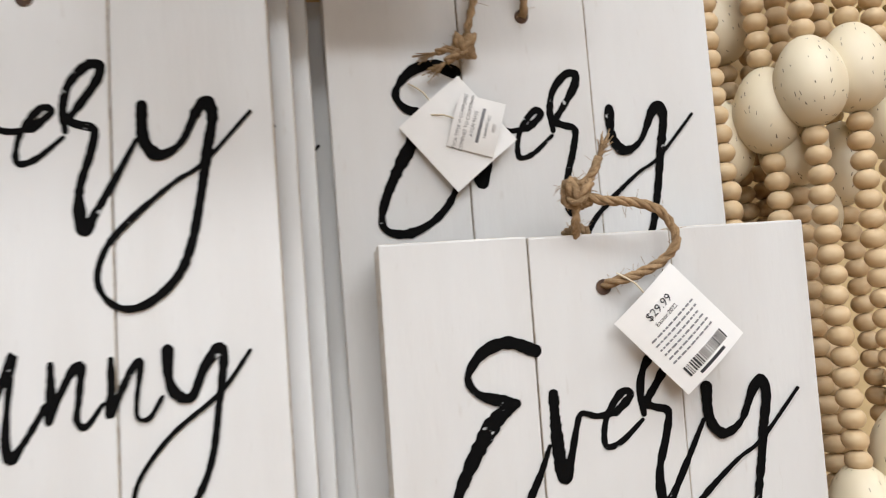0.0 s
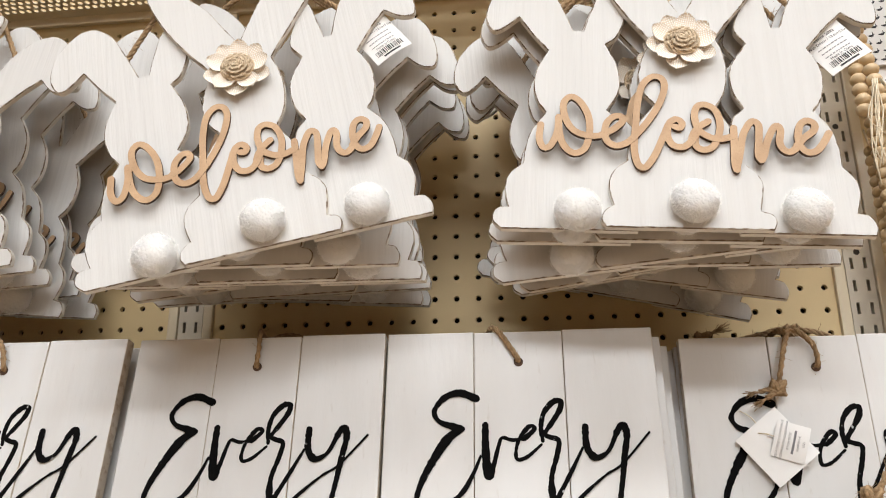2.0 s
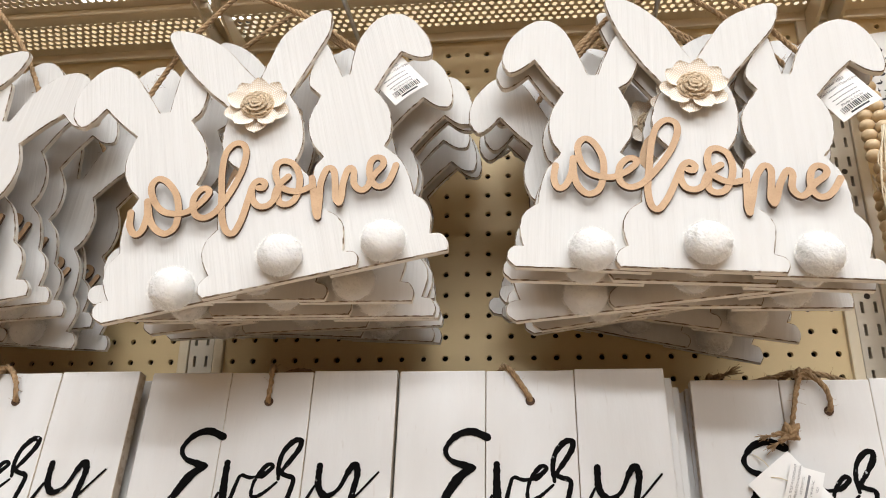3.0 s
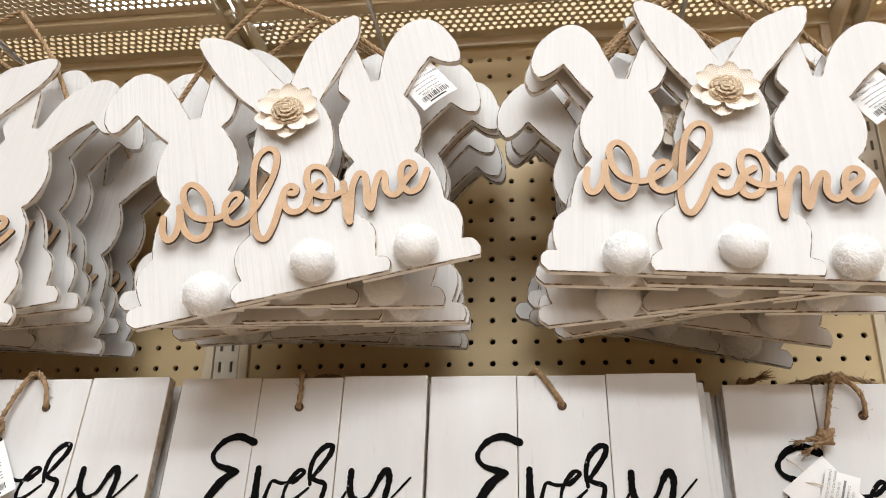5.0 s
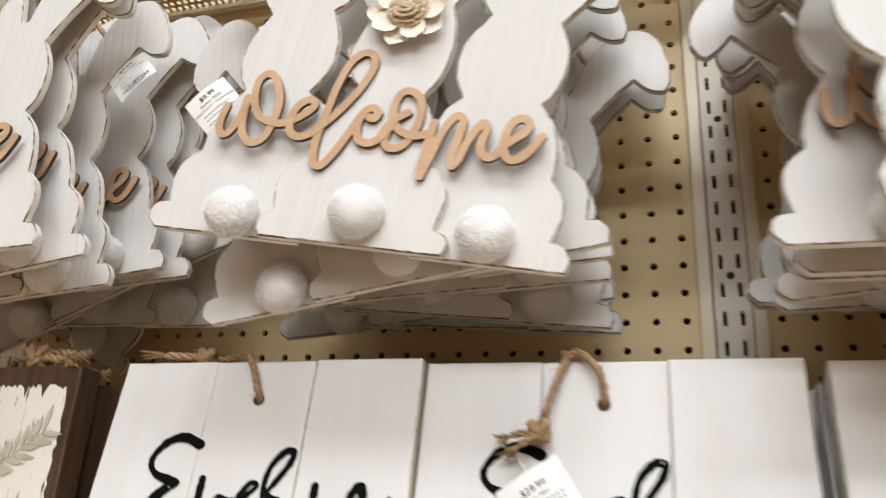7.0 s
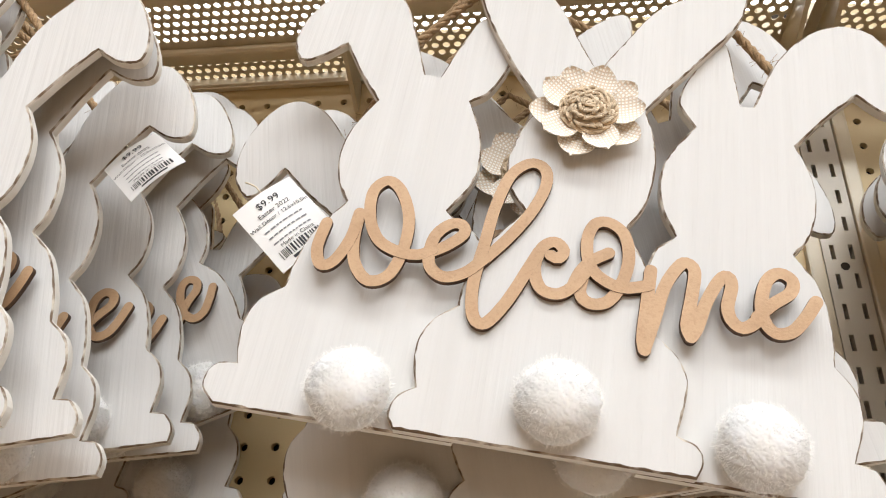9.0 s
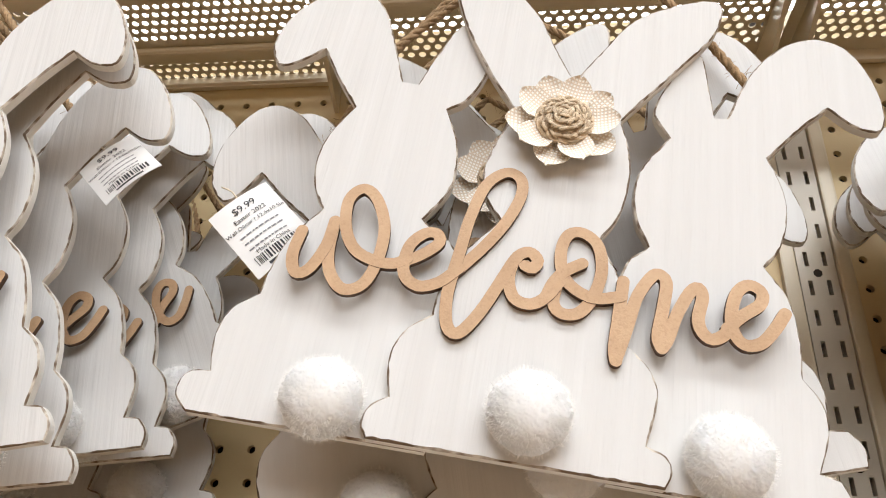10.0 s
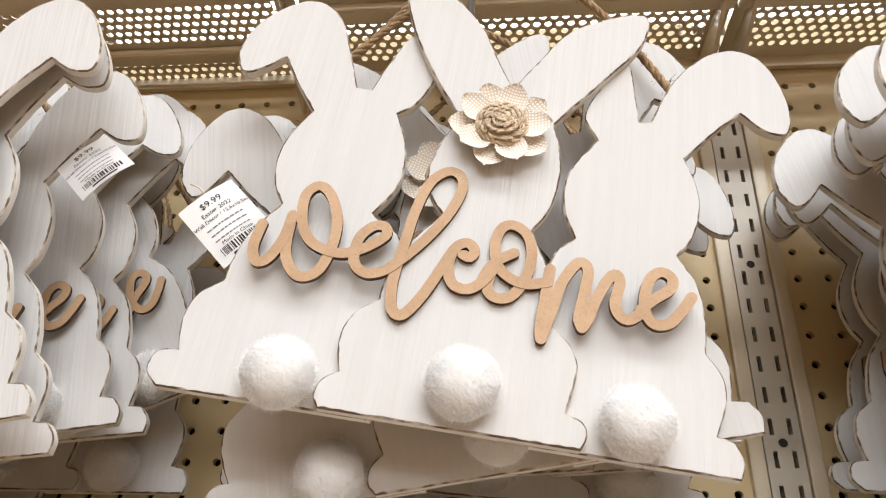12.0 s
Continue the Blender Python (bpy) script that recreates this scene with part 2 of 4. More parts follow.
def ribbon(bm, pts, widths, y, thick, rise, step, top=0, side=1, ends=True, ragged=0.0):
    """A flat stroke of varying width along a smooth line in x and z, its face looking to -y; it climbs a little on its way, so that crossings clear."""
    line = smooth_line([(*p, w) for p, w in zip(pts, widths)], step)
    sec = []
    n = len(line)
    for i, v in enumerate(line):
        t = line[min(i + 1, n - 1)][:2] - line[max(i - 1, 0)][:2]
        t = t / (np.linalg.norm(t) + 1e-9)
        sec.append((v[:2], t, max(v[2], 0.0002) / 2))
    if ends:
        def cap(c, t, h, s):
            return [(c + s * t * h * math.sin(a), t, max(h * math.cos(a), 0.00005)) for a in (radians(25), radians(50), radians(72), radians(89))]
        sec = list(reversed(cap(*sec[0], -1))) + sec + cap(*sec[-1], 1)
    rows = []
    m = len(sec)
    for i, (c, t, h) in enumerate(sec):
        h *= 1 + ragged * noise.noise(Vector((c[0] * 420, c[1] * 420, 0.7)))
        nrm = np.array((-t[1], t[0]))
        yy = y - rise * i / m
        a, b = c + nrm * h, c - nrm * h
        rows.append([bm.verts.new((a[0], yy - thick, a[1])), bm.verts.new((b[0], yy - thick, b[1])), bm.verts.new((b[0], y, b[1])), bm.verts.new((a[0], y, a[1]))])
    for r, s in zip(rows, rows[1:]):
        bm.faces.new((r[0], r[1], s[1], s[0])).material_index = top
        bm.faces.new((r[1], r[2], s[2], s[1])).material_index = side
        bm.faces.new((r[3], r[0], s[0], s[3])).material_index = side
        bm.faces.new((r[2], r[3], s[3], s[2])).material_index = side


def tube(bm, pts, radius, sides=6, mi=0, taper=False):
    """A round rod along 3D points."""
    pts = [Vector(p) for p in pts]
    rings = []
    side = None
    for i, p in enumerate(pts):
        t = (pts[min(i + 1, len(pts) - 1)] - pts[max(i - 1, 0)]).normalized()
        side = (side - t * side.dot(t)).normalized() if side and (side - t * side.dot(t)).length > 1e-6 else t.orthogonal().normalized()
        up = t.cross(side)
        r = radius * (1 - 0.85 * i / (len(pts) - 1)) if taper else radius
        rings.append([bm.verts.new(p + (side * math.cos(2 * math.pi * k / sides) + up * math.sin(2 * math.pi * k / sides)) * r) for k in range(sides)])
    for a, b in zip(rings, rings[1:]):
        for k in range(sides):
            f = bm.faces.new((a[k], a[(k + 1) % sides], b[(k + 1) % sides], b[k]))
            f.smooth, f.material_index = True, mi
    for ring in (list(reversed(rings[0])), rings[-1]):
        bm.faces.new(ring).material_index = mi


def rope(bm, pts, radius, fray=(False, False), seed=1):
    """A twisted cord of three strands, with a few loose fibres."""
    rnd = random.Random(seed)
    line = [Vector(v) for v in smooth_line(pts, radius * 0.9)]
    if len(line) < 4:
        line = [Vector(v) for v in smooth_line(pts, radius * 0.3)]
    side = None
    frames = []
    run = 0.0
    for i, p in enumerate(line):
        t = (line[min(i + 1, len(line) - 1)] - line[max(i - 1, 0)]).normalized()
        side = (side - t * side.dot(t)).normalized() if side and (side - t * side.dot(t)).length > 1e-6 else t.orthogonal().normalized()
        if i:
            run += (p - line[i - 1]).length
        frames.append((p, side.copy(), t.cross(side), run))
    for k in range(3):
        tube(bm, [p + (s * math.cos(r / radius * 0.85 + k * 2.094) + u * math.sin(r / radius * 0.85 + k * 2.094)) * radius * 0.5 for p, s, u, r in frames], radius * 0.56, 6)
    for _ in range(int(run / radius * 0.9)):
        p, s, u, r = rnd.choice(frames)
        d = (s * rnd.uniform(-1, 1) + u * rnd.uniform(-1, 1)).normalized()
        e = d + Vector((rnd.uniform(-1, 1), rnd.uniform(-1, 1), rnd.uniform(-1, 1)))
        tube(bm, [p + d * radius * 0.8, p + d * radius * 1.3 + e * radius * 0.3, p + d * radius * 1.5 + e * radius * rnd.uniform(0.6, 1.3)], radius * 0.05, 3)
    for end, on in ((0, fray[0]), (-1, fray[1])):
        if on:
            p = frames[end][0]
            t = (frames[end][0] - frames[end - 3 if end else 3][0]).normalized()
            for _ in range(26):
                e = Vector((rnd.uniform(-1, 1), rnd.uniform(-1, 1), rnd.uniform(-1, 1)))
                ln = radius * rnd.uniform(2.5, 5.5)
                tube(bm, [p - t * radius, p + t * ln * 0.5 + e * radius * 0.6, p + t * ln + e * radius * 1.6], radius * 0.14, 4)


def knot(bm, at, radius, seed=1):
    """A lump of cord wound over itself."""
    rnd = random.Random(seed)
    a0 = rnd.uniform(0, 6)
    pts = []
    for i in range(15):
        a = a0 + i * 1.25
        pts.append(Vector(at) + Vector((math.cos(a) * radius * 1.5, math.sin(a * 0.7) * radius * 1.0, math.sin(a * 1.31) * radius * 1.6)))
    rope(bm, pts, radius * 0.9, seed=seed)


def text_mesh(body, size, y=0.0):
    """The outline of a word as a flat mesh in x and z, centred on x = 0."""
    cu = bpy.data.curves.new("word", "FONT")
    cu.body, cu.size, cu.align_x, cu.resolution_u = body, size, "CENTER", 3
    ob = bpy.data.objects.new("word", cu)
    scene.collection.objects.link(ob)
    dg = bpy.context.evaluated_depsgraph_get()
    me = bpy.data.meshes.new_from_object(ob.evaluated_get(dg))
    bpy.data.objects.remove(ob)
    me.transform(Matrix.Translation((0, y, 0)) @ Matrix.Rotation(radians(90), 4, "X"))
    return me


def empty(name, label, category, group=""):
    ob = new(name)
    ob.empty_display_size = 0.02
    return tagged(ob, label, category, group)

# ---- the shell of the shop ----
PITCH = 0.0254
Z0 = 1.45
X_LO, X_HI, Y_LO, Y_HI, Z_HI = -6.0, 6.0, -13.0, 6.0, 4.4


def slab(name, a, b, mtl, label, category):
    bm = bmesh.new()
    box(bm, *a, *b)
    return tagged(part(name, bm, mtl), label, category, kind="structure")


slab("floor", (X_LO, Y_LO, -0.1), (X_HI, Y_HI, 0), FLOOR, "pale vinyl shop floor of the aisle", "floor")
slab("ceiling", (X_LO, Y_LO, Z_HI), (X_HI, Y_HI, Z_HI + 0.1), CEIL, "white tiled shop ceiling high overhead", "ceiling")
slab("wall_south", (X_LO, Y_LO - 0.1, 0), (X_HI, Y_LO, Z_HI), ROOM, "plain painted wall across the shop", "wall")
slab("wall_north", (X_LO, Y_HI, 0), (X_HI, Y_HI + 0.1, Z_HI), ROOM, "plain painted wall beyond the shelving", "wall")
slab("wall_west", (X_LO - 0.1, Y_LO, 0), (X_LO, Y_HI, Z_HI), ROOM, "plain painted end wall of the shop", "wall")
slab("wall_east", (X_HI, Y_LO, 0), (X_HI + 0.1, Y_HI, Z_HI), ROOM, "plain painted end wall of the shop", "wall")

for lx, ly, lz, lp, lw in LIGHTS:
    fix = empty("ceiling_light", "long white fluorescent ceiling light, switched on", "light", "ceiling lights")
    fix.matrix_world = pose(lx, ly, lz)
    bm = bmesh.new()
    box(bm, -2.55, -lw / 2 - 0.03, 0.0, 2.55, lw / 2 + 0.03, 0.1, bevel=0.01)
    part("housing", bm, CEIL, fix)
    bm = bmesh.new()
    box(bm, -2.5, -lw / 2, -0.02, 2.5, lw / 2, 0.002)
    part("diffuser", bm, LAMP, fix, "glowing white diffuser")


# ---- pegboard wall ----
def pegboard(name, x0, x1, k0, k1, ox, oz, label):
    """A hardboard panel 6 mm thick with round holes on a one-inch grid over the band that is seen, plain above and below."""
    bm = bmesh.new()
    r, half, j0, j1 = 0.0034, PITCH / 2, -3, 17
    octo = [(math.cos(radians(22.5 + 45 * i)), math.sin(radians(22.5 + 45 * i))) for i in range(8)]
    for k in range(k0, k1 + 1):
        for j in range(j0, j1 + 1):
            cx, cz = k * PITCH + ox, Z0 + j * PITCH + oz
            sq = []
            for c, s in octo:
                m = max(abs(c), abs(s))
                sq.append(bm.verts.new((cx + c / m * half, 0, cz + s / m * half)))
            corner = [bm.verts.new((cx + a * half, 0, cz + b * half)) for a, b in ((1, 1), (-1, 1), (-1, -1), (1, -1))]
            rim = [bm.verts.new((cx + c * r, 0, cz + s * r)) for c, s in octo]
            deep = [bm.verts.new((cx + c * r, 0.006, cz + s * r)) for c, s in octo]
            for i in range(8):
                n = (i + 1) % 8
                bm.faces.new((rim[i], sq[i], sq[n], rim[n]))
                bm.faces.new((deep[i], rim[i], rim[n], deep[n]))
            for i, c in ((0, 0), (2, 1), (4, 2), (6, 3)):
                bm.faces.new((sq[i], corner[c], sq[(i + 1) % 8]))
    lo, hi = Z0 + j0 * PITCH + oz - half, Z0 + j1 * PITCH + oz + half
    a, b = k0 * PITCH + ox - half, k1 * PITCH + ox + half
    for (p, q, s, t) in ((x0, 0.05, x1, lo), (x0, hi, x1, 1.94), (x0, lo, a, hi), (b, lo, x1, hi)):
        bm.faces.new([bm.verts.new((u, 0, v)) for u, v in ((p, q), (s, q), (s, t), (p, t))])
    bmesh.ops.recalc_face_normals(bm, faces=bm.faces)
    return tagged(part(name, bm, PEG), label, "pegboard", kind="structure")


pegboard("wall_pegboard_1", -1.40, -0.0630, -52, -3, 0, 0, "beige hardboard pegboard panel with round holes")
pegboard("wall_pegboard_2", -0.0130, 0.6990, 0, 27, 0, 0, "beige hardboard pegboard panel with round holes")
pegboard("wall_pegboard_3", 0.7490, 1.70, 30, 65, 0.0072, 0.0090, "beige hardboard pegboard panel beside the garlands")
# added sheet; its near-black colour is the shade seen through the peg holes
slab("wall_backing", (-1.5, 0.02, 0.05), (1.8, 0.03, 1.94), HOLE_SHADE, "near-black sheet added behind the pegboard panels as the shade in their holes", "wall")


def upright(name, xc):
    """A slotted steel standard with a trim channel on each side."""
    top = empty(name, "beige steel shelf upright with paired slots", "upright")
    top["kind"] = "structure"
    top.matrix_world = pose(xc, 0, 0)
    bm = bmesh.new()
    xs = [-0.0145, -0.0088, -0.0054, 0.0054, 0.0088, 0.0145]
    y = -0.0035
    octo = [(math.cos(radians(22.5 + 45 * i)), math.sin(radians(22.5 + 45 * i))) for i in range(8)]
    for j in range(-10, 19):
        zc = Z0 + j * PITCH
        zs = [zc - PITCH / 2, zc - 0.0064, zc + 0.0064, zc + PITCH / 2]
        for i in range(5):
            for r in range(3):
                if r == 1 and i in (1, 3):
                    q = [(xs[i], zs[1]), (xs[i + 1], zs[1]), (xs[i + 1], zs[2]), (xs[i], zs[2])]
                    front = [bm.verts.new((u, y, v)) for u, v in q]
                    deep = [bm.verts.new((u, 0.004, v)) for u, v in q]
                    for n in range(4):
                        bm.faces.new((front[n], front[(n + 1) % 4], deep[(n + 1) % 4], deep[n]))
                    continue
                bm.faces.new([bm.verts.new((u, y, v)) for u, v in ((xs[i], zs[r]), (xs[i + 1], zs[r]), (xs[i + 1], zs[r + 1]), (xs[i], zs[r + 1]))])
    for s in (-0.0145, 0.0145):
        bm.faces.new([bm.verts.new(v) for v in ((s, y, 1.18), (s, 0.006, 1.18), (s, 0.006, 1.94), (s, y, 1.94))])
    part("slotted_standard", bm, STANDARD, top)
    # added plate, near-black to give the slots their inner shade
    bm = bmesh.new()
    box(bm, -0.014, 0.005, 1.18, 0.014, 0.008, 1.94)
    part("standard_back", bm, HOLE_SHADE, top)
    bm = bmesh.new()
    box(bm, -0.0145, -0.0035, 0.05, 0.0145, 0.006, 1.18)
    part("lower_standard", bm, STANDARD, top)
    for s in (-1, 1):
        bm = bmesh.new()
        a, b = sorted((s * 0.0155, s * 0.0275))
        box(bm, a, -0.006, 0.05, b, 0.006, 1.94, bevel=0.002)
        part("trim_channel", bm, STEEL, top)
    # bolt holes as flat discs, the shade in them painted near-black
    for j in (-3.5, 2.5, 8.5, 14.5):
        bm = bmesh.new()
        c = (0, -0.0037, Z0 + j * PITCH)
        ring = [bm.verts.new((c[0] + a * 0.0036, c[1], c[2] + b * 0.0036)) for a, b in octo]
        deep = [bm.verts.new((c[0] + a * 0.003, c[1] + 0.0001, c[2] + b * 0.003)) for a, b in octo]
        bm.faces.new(list(reversed(deep)))
        for i in range(8):
            bm.faces.new((ring[i], ring[(i + 1) % 8], deep[(i + 1) % 8], deep[i]))
        part("bolt_hole", bm, HOLE_SHADE, top)
    return top


upright("upright", -0.0381)
upright("upright", 0.7240)
upright("upright", -0.8001)


# ---- perforated shelf overhead ----
def perforated_shelf(xa, xb, bands, stiff, p=0.0105, hy=0.0047, r=0.0035):
    """A steel deck with bands of round holes (from y, to y) and a folded stiffener between them."""
    top = empty("perforated_shelf", "beige steel shelf with rows of round perforations, seen from below", "shelf", "shelves")
    top.matrix_world = pose(0, 0, 1.888)
    bm = bmesh.new()
    octo = [(math.cos(radians(22.5 + 45 * i)), math.sin(radians(22.5 + 45 * i))) for i in range(8)]
    hx = p / 2
    rim = []
    for c, q in octo:
        k = min(hx / abs(c), hy / abs(q))
        rim.append((c * k, q * k))

    def band(y0, y1):
        rows = int(round((y1 - y0) / (2 * hy)))
        for j in range(rows):
            cy = y0 + (j + 0.5) * 2 * hy
            off = hx if j % 2 else 0
            n = int((xb - xa - 2 * p) / p)
            for i in range(n):
                cx = xa + p + i * p + off
                o = [bm.verts.new((cx + a, cy + b, 0)) for a, b in rim]
                h = [bm.verts.new((cx + a * r, cy + b * r, 0)) for a, b in octo]
                d = [bm.verts.new((cx + a * r, cy + b * r, 0.0012)) for a, b in octo]
                for k in range(8):
                    m = (k + 1) % 8
                    bm.faces.new((o[k], o[m], h[m], h[k]))
                    bm.faces.new((h[k], h[m], d[m], d[k]))
                for k, a, b in ((0, 1, 1), (2, -1, 1), (4, -1, -1), (6, 1, -1)):
                    bm.faces.new((o[k], bm.verts.new((cx + a * hx, cy + b * hy, 0)), o[(k + 1) % 8]))
        return y0 + rows * 2 * hy

    def strip(y0, y1, z=0.0):
        bm.faces.new([bm.verts.new(v) for v in ((xa, y0, z), (xb, y0, z), (xb, y1, z), (xa, y1, z))])

    last = -0.195
    for y0, y1 in bands:
        strip(last, y0)
        last = band(y0, y1)
    strip(last, 0.0)
    for s, e in ((xa, xa + p), (xb - 1.6 * p, xb)):
        bm.faces.new([bm.verts.new(v) for v in ((s, -0.175, 0.0003), (e, -0.175, 0.0003), (e, 0, 0.0003), (s, 0, 0.0003))])
    part("perforated_deck", bm, STEEL, top)
    bm = bmesh.new()
    box(bm, xa, -0.203, -0.018, xb, -0.195, 0.014, bevel=0.002)
    part("front_lip", bm, STEEL, top)
    bm = bmesh.new()
    box(bm, xa, stiff[0], -0.010, xb, stiff[1], -0.0005, bevel=0.003)
    part("stiffener", bm, STEEL, top)
    bm = bmesh.new()
    box(bm, xa, -0.007, -0.012, xb, -0.001, 0.002, bevel=0.001)
    part("rear_flange", bm, STEEL, top)
    for x in (xa + 0.010, xb - 0.014):
        bm = bmesh.new()
        q = [(-0.001, -0.045), (-0.001, -0.0005), (-0.194, -0.0005), (-0.194, -0.010), (-0.090, -0.016)]
        a = [bm.verts.new((x, u, v)) for u, v in q]
        b = [bm.verts.new((x + 0.004, u, v)) for u, v in q]
        bm.faces.new(a)
        bm.faces.new(list(reversed(b)))
        for i in range(5):
            bm.faces.new((a[i], b[i], b[(i + 1) % 5], a[(i + 1) % 5]))
        bmesh.ops.recalc_face_normals(bm, faces=bm.faces)
        part("bracket", bm, STEEL, top)
    return top


WIDE = ((-0.178, -0.108), (-0.078, -0.018))
for xa, xb in ((-0.428, -0.0395), (-0.0365, 0.7225), (0.7255, 1.68)):
    perforated_shelf(xa, xb, WIDE, (-0.103, -0.083))
NARROW = ((-0.186, -0.137), (-0.108, -0.058), (-0.0345, -0.0055))
for xa, xb in ((-0.798, -0.431), (-1.38, -0.8025)):
    perforated_shelf(xa, xb, NARROW, (-0.054, -0.038), 0.0092, 0.0049, 0.0031)

# ---- rabbit signs: shapes in hundredths of the board ----
S = 0.93e-3


def even(pts):
    """Sign units to metres."""
    return [(u * (1 - 0.00016 * u) * S, v * (1 - 0.00016 * u) * S) for u, v in pts]


LEFT = [(-150, 0), (-157, 7), (-157, 15), (-153, 20), (-145, 21), (-148, 33), (-148, 45), (-144, 55), (-134, 64), (-133, 78), (-128, 98), (-116, 118),
        (-123, 129), (-127, 146), (-125, 165), (-115, 188), (-129, 207), (-142, 228), (-156, 214), (-166, 211), (-173, 226), (-169, 249), (-157, 268),
        (-142, 280), (-128, 280), (-115, 269), (-106, 250), (-92, 212), (-83, 212), (-75, 240), (-66, 262), (-52, 262), (-44, 235), (-52, 207), (-63, 196),
        (-54, 175), (-51, 152), (-54, 137), (-63, 121), (-40, 100), (-30, 40), (-40, 0)]
LEFT_CORNERS = [0, 4, 8, 11, 15, 17, 27, 28, 34, 38, 41]
MIDDLE = [(-66, 0), (-70, 7), (-67, 16), (-60, 21), (-63, 33), (-63, 45), (-58, 56), (-48, 65), (-47, 78), (-41, 98), (-23, 124), (-33, 138), (-36, 155), (-31, 178), (-23, 195),
          (-44, 225), (-62, 258), (-73, 288), (-76, 305), (-68, 311), (-44, 300), (-21, 276), (-7, 250), (6, 226), (19, 250), (38, 282), (64, 301), (84, 309),
          (92, 303), (86, 278), (68, 250), (35, 202), (41, 180), (42, 160), (38, 138), (29, 121), (41, 100), (46, 80), (47, 65), (57, 56), (62, 45), (61, 32), (58, 18), (67, 15), (70, 8), (67, 0)]
MIDDLE_CORNERS = [0, 3, 7, 10, 14, 23, 31, 35, 38, 42, 45]
RIGHT = [(42, 0), (34, 40), (42, 108), (55, 126), (47, 143), (46, 166), (52, 182), (63, 200), (54, 219), (66, 250), (80, 268), (86, 240), (89, 220), (96, 221),
         (109, 256), (127, 282), (147, 295), (166, 293), (180, 276), (188, 248), (185, 229), (170, 229), (155, 240), (137, 220), (119, 196), (127, 175),
         (128, 155), (123, 136), (115, 125), (127, 108), (132, 84), (132, 66), (141, 55), (143, 40), (138, 21), (147, 19), (152, 9), (150, 0)]
RIGHT_CORNERS = [0, 3, 7, 12, 13, 22, 24, 28, 31, 34, 37]
WORD = [
    [(-120, 98), (-121, 83), (-117, 74), (-111, 77), (-106, 91), (-105, 106)],
    [(-105, 106), (-104, 88), (-100, 76), (-92, 69), (-83, 74), (-79, 90), (-80, 108), (-87, 123), (-95, 128), (-101, 120), (-99, 104), (-92, 92), (-81, 87), (-71, 87), (-65, 91)],
    [(-68, 88), (-58, 95), (-51, 103), (-53, 108), (-59, 107), (-65, 99), (-66, 87), (-63, 80), (-56, 77), (-47, 81), (-39, 90)],
    [(-39, 90), (-28, 106), (-19, 123), (-14, 140), (-16, 150), (-24, 152), (-33, 142), (-38, 121), (-40, 100), (-42, 80), (-41.5, 67), (-39, 58), (-34.5, 55.5), (-30, 60), (-24, 71), (-18, 86), (-13, 99)],
    [(-7, 98), (-3, 97), (-1, 102), (-6, 106), (-12, 101), (-14, 89), (-10, 79), (-2, 77), (5, 82), (11, 92)],
    [(5, 82), (8, 91), (13, 98), (21, 104)],
    [(10, 92), (9, 80), (14, 75), (22, 77), (28, 87), (31, 102), (28, 116), (20, 122), (13, 120), (10, 111), (11, 100), (15, 92), (23, 87), (31, 86), (41, 89)],
    [(42, 98), (41, 80), (40, 62), (41, 55)],
    [(41, 56), (45, 72), (49, 90), (55, 102), (59, 105), (63, 101), (62, 87), (60, 71), (62, 65)],
    [(62, 65), (65, 71), (69, 85), (75, 98), (79, 101), (81, 96), (79, 84), (81, 77), (86, 74), (92, 78), (96, 85)],
    [(93, 81), (100, 89), (109, 97), (110, 104), (104, 107), (98, 102), (95, 90), (96, 80), (101, 74), (109, 76), (116, 85), (121, 94)],
]


def pompom_mesh(seed, radius):
    """A ball of cut yarn: a soft body cut into small tufts, under a thin fuzz of fine fibres."""
    rnd = random.Random(seed)
    bm = bmesh.new()
    bmesh.ops.create_icosphere(bm, subdivisions=6, radius=1.0)
    for v in bm.verts:
        d = v.co.normalized()
        big = 0.05 * noise.noise(d * 2.5 + Vector((seed, 9, 0))) + 0.035 * noise.noise(d * 6 + Vector((seed, 3, 0)))
        warp = d + noise.noise_vector(d * 5 + Vector((0, 0, seed))) * 0.09
        tuft = 0.03 * noise.noise(warp * 17 + Vector((seed, 0, 0))) + 0.035 * noise.noise(warp * 42 + Vector((0, seed, 0)))
        v.co = d * radius * (0.95 + big + tuft)
    for f in bm.faces:
        f.smooth = True
    count = 4500
    for i in range(count):
        z = 1 - 2 * (i + 0.5) / count
        a = i * 2.39996
        d = Vector((math.sqrt(1 - z * z) * math.cos(a), math.sqrt(1 - z * z) * math.sin(a), z))
        d = (d + Vector((rnd.gauss(0, 0.03), rnd.gauss(0, 0.03), rnd.gauss(0, 0.03)))).normalized()
        s = d.orthogonal().normalized()
        s.rotate(Matrix.Rotation(rnd.uniform(0, 6.28), 3, d))
        comb = noise.noise_vector(d * 4 + Vector((0, 0, seed))) * 0.14
        size = 1.0 + 0.05 * noise.noise(d * 2.5 + Vector((seed, 9, 0)))
        tip = (d + comb).normalized() * radius * size * rnd.uniform(0.97, 1.10)
        w = radius * rnd.uniform(0.0022, 0.0045)
        bm.faces.new((bm.verts.new(d * radius * 0.86 + s * w), bm.verts.new(tip + s * w * 0.6), bm.verts.new(tip - s * w * 0.6), bm.verts.new(d * radius * 0.86 - s * w))).material_index = 1
    me = bpy.data.meshes.new("pompom")
    bm.to_mesh(me)
    bm.free()
    me.materials.append(FLUFF)
    me.materials.append(FUZZ)
    return me


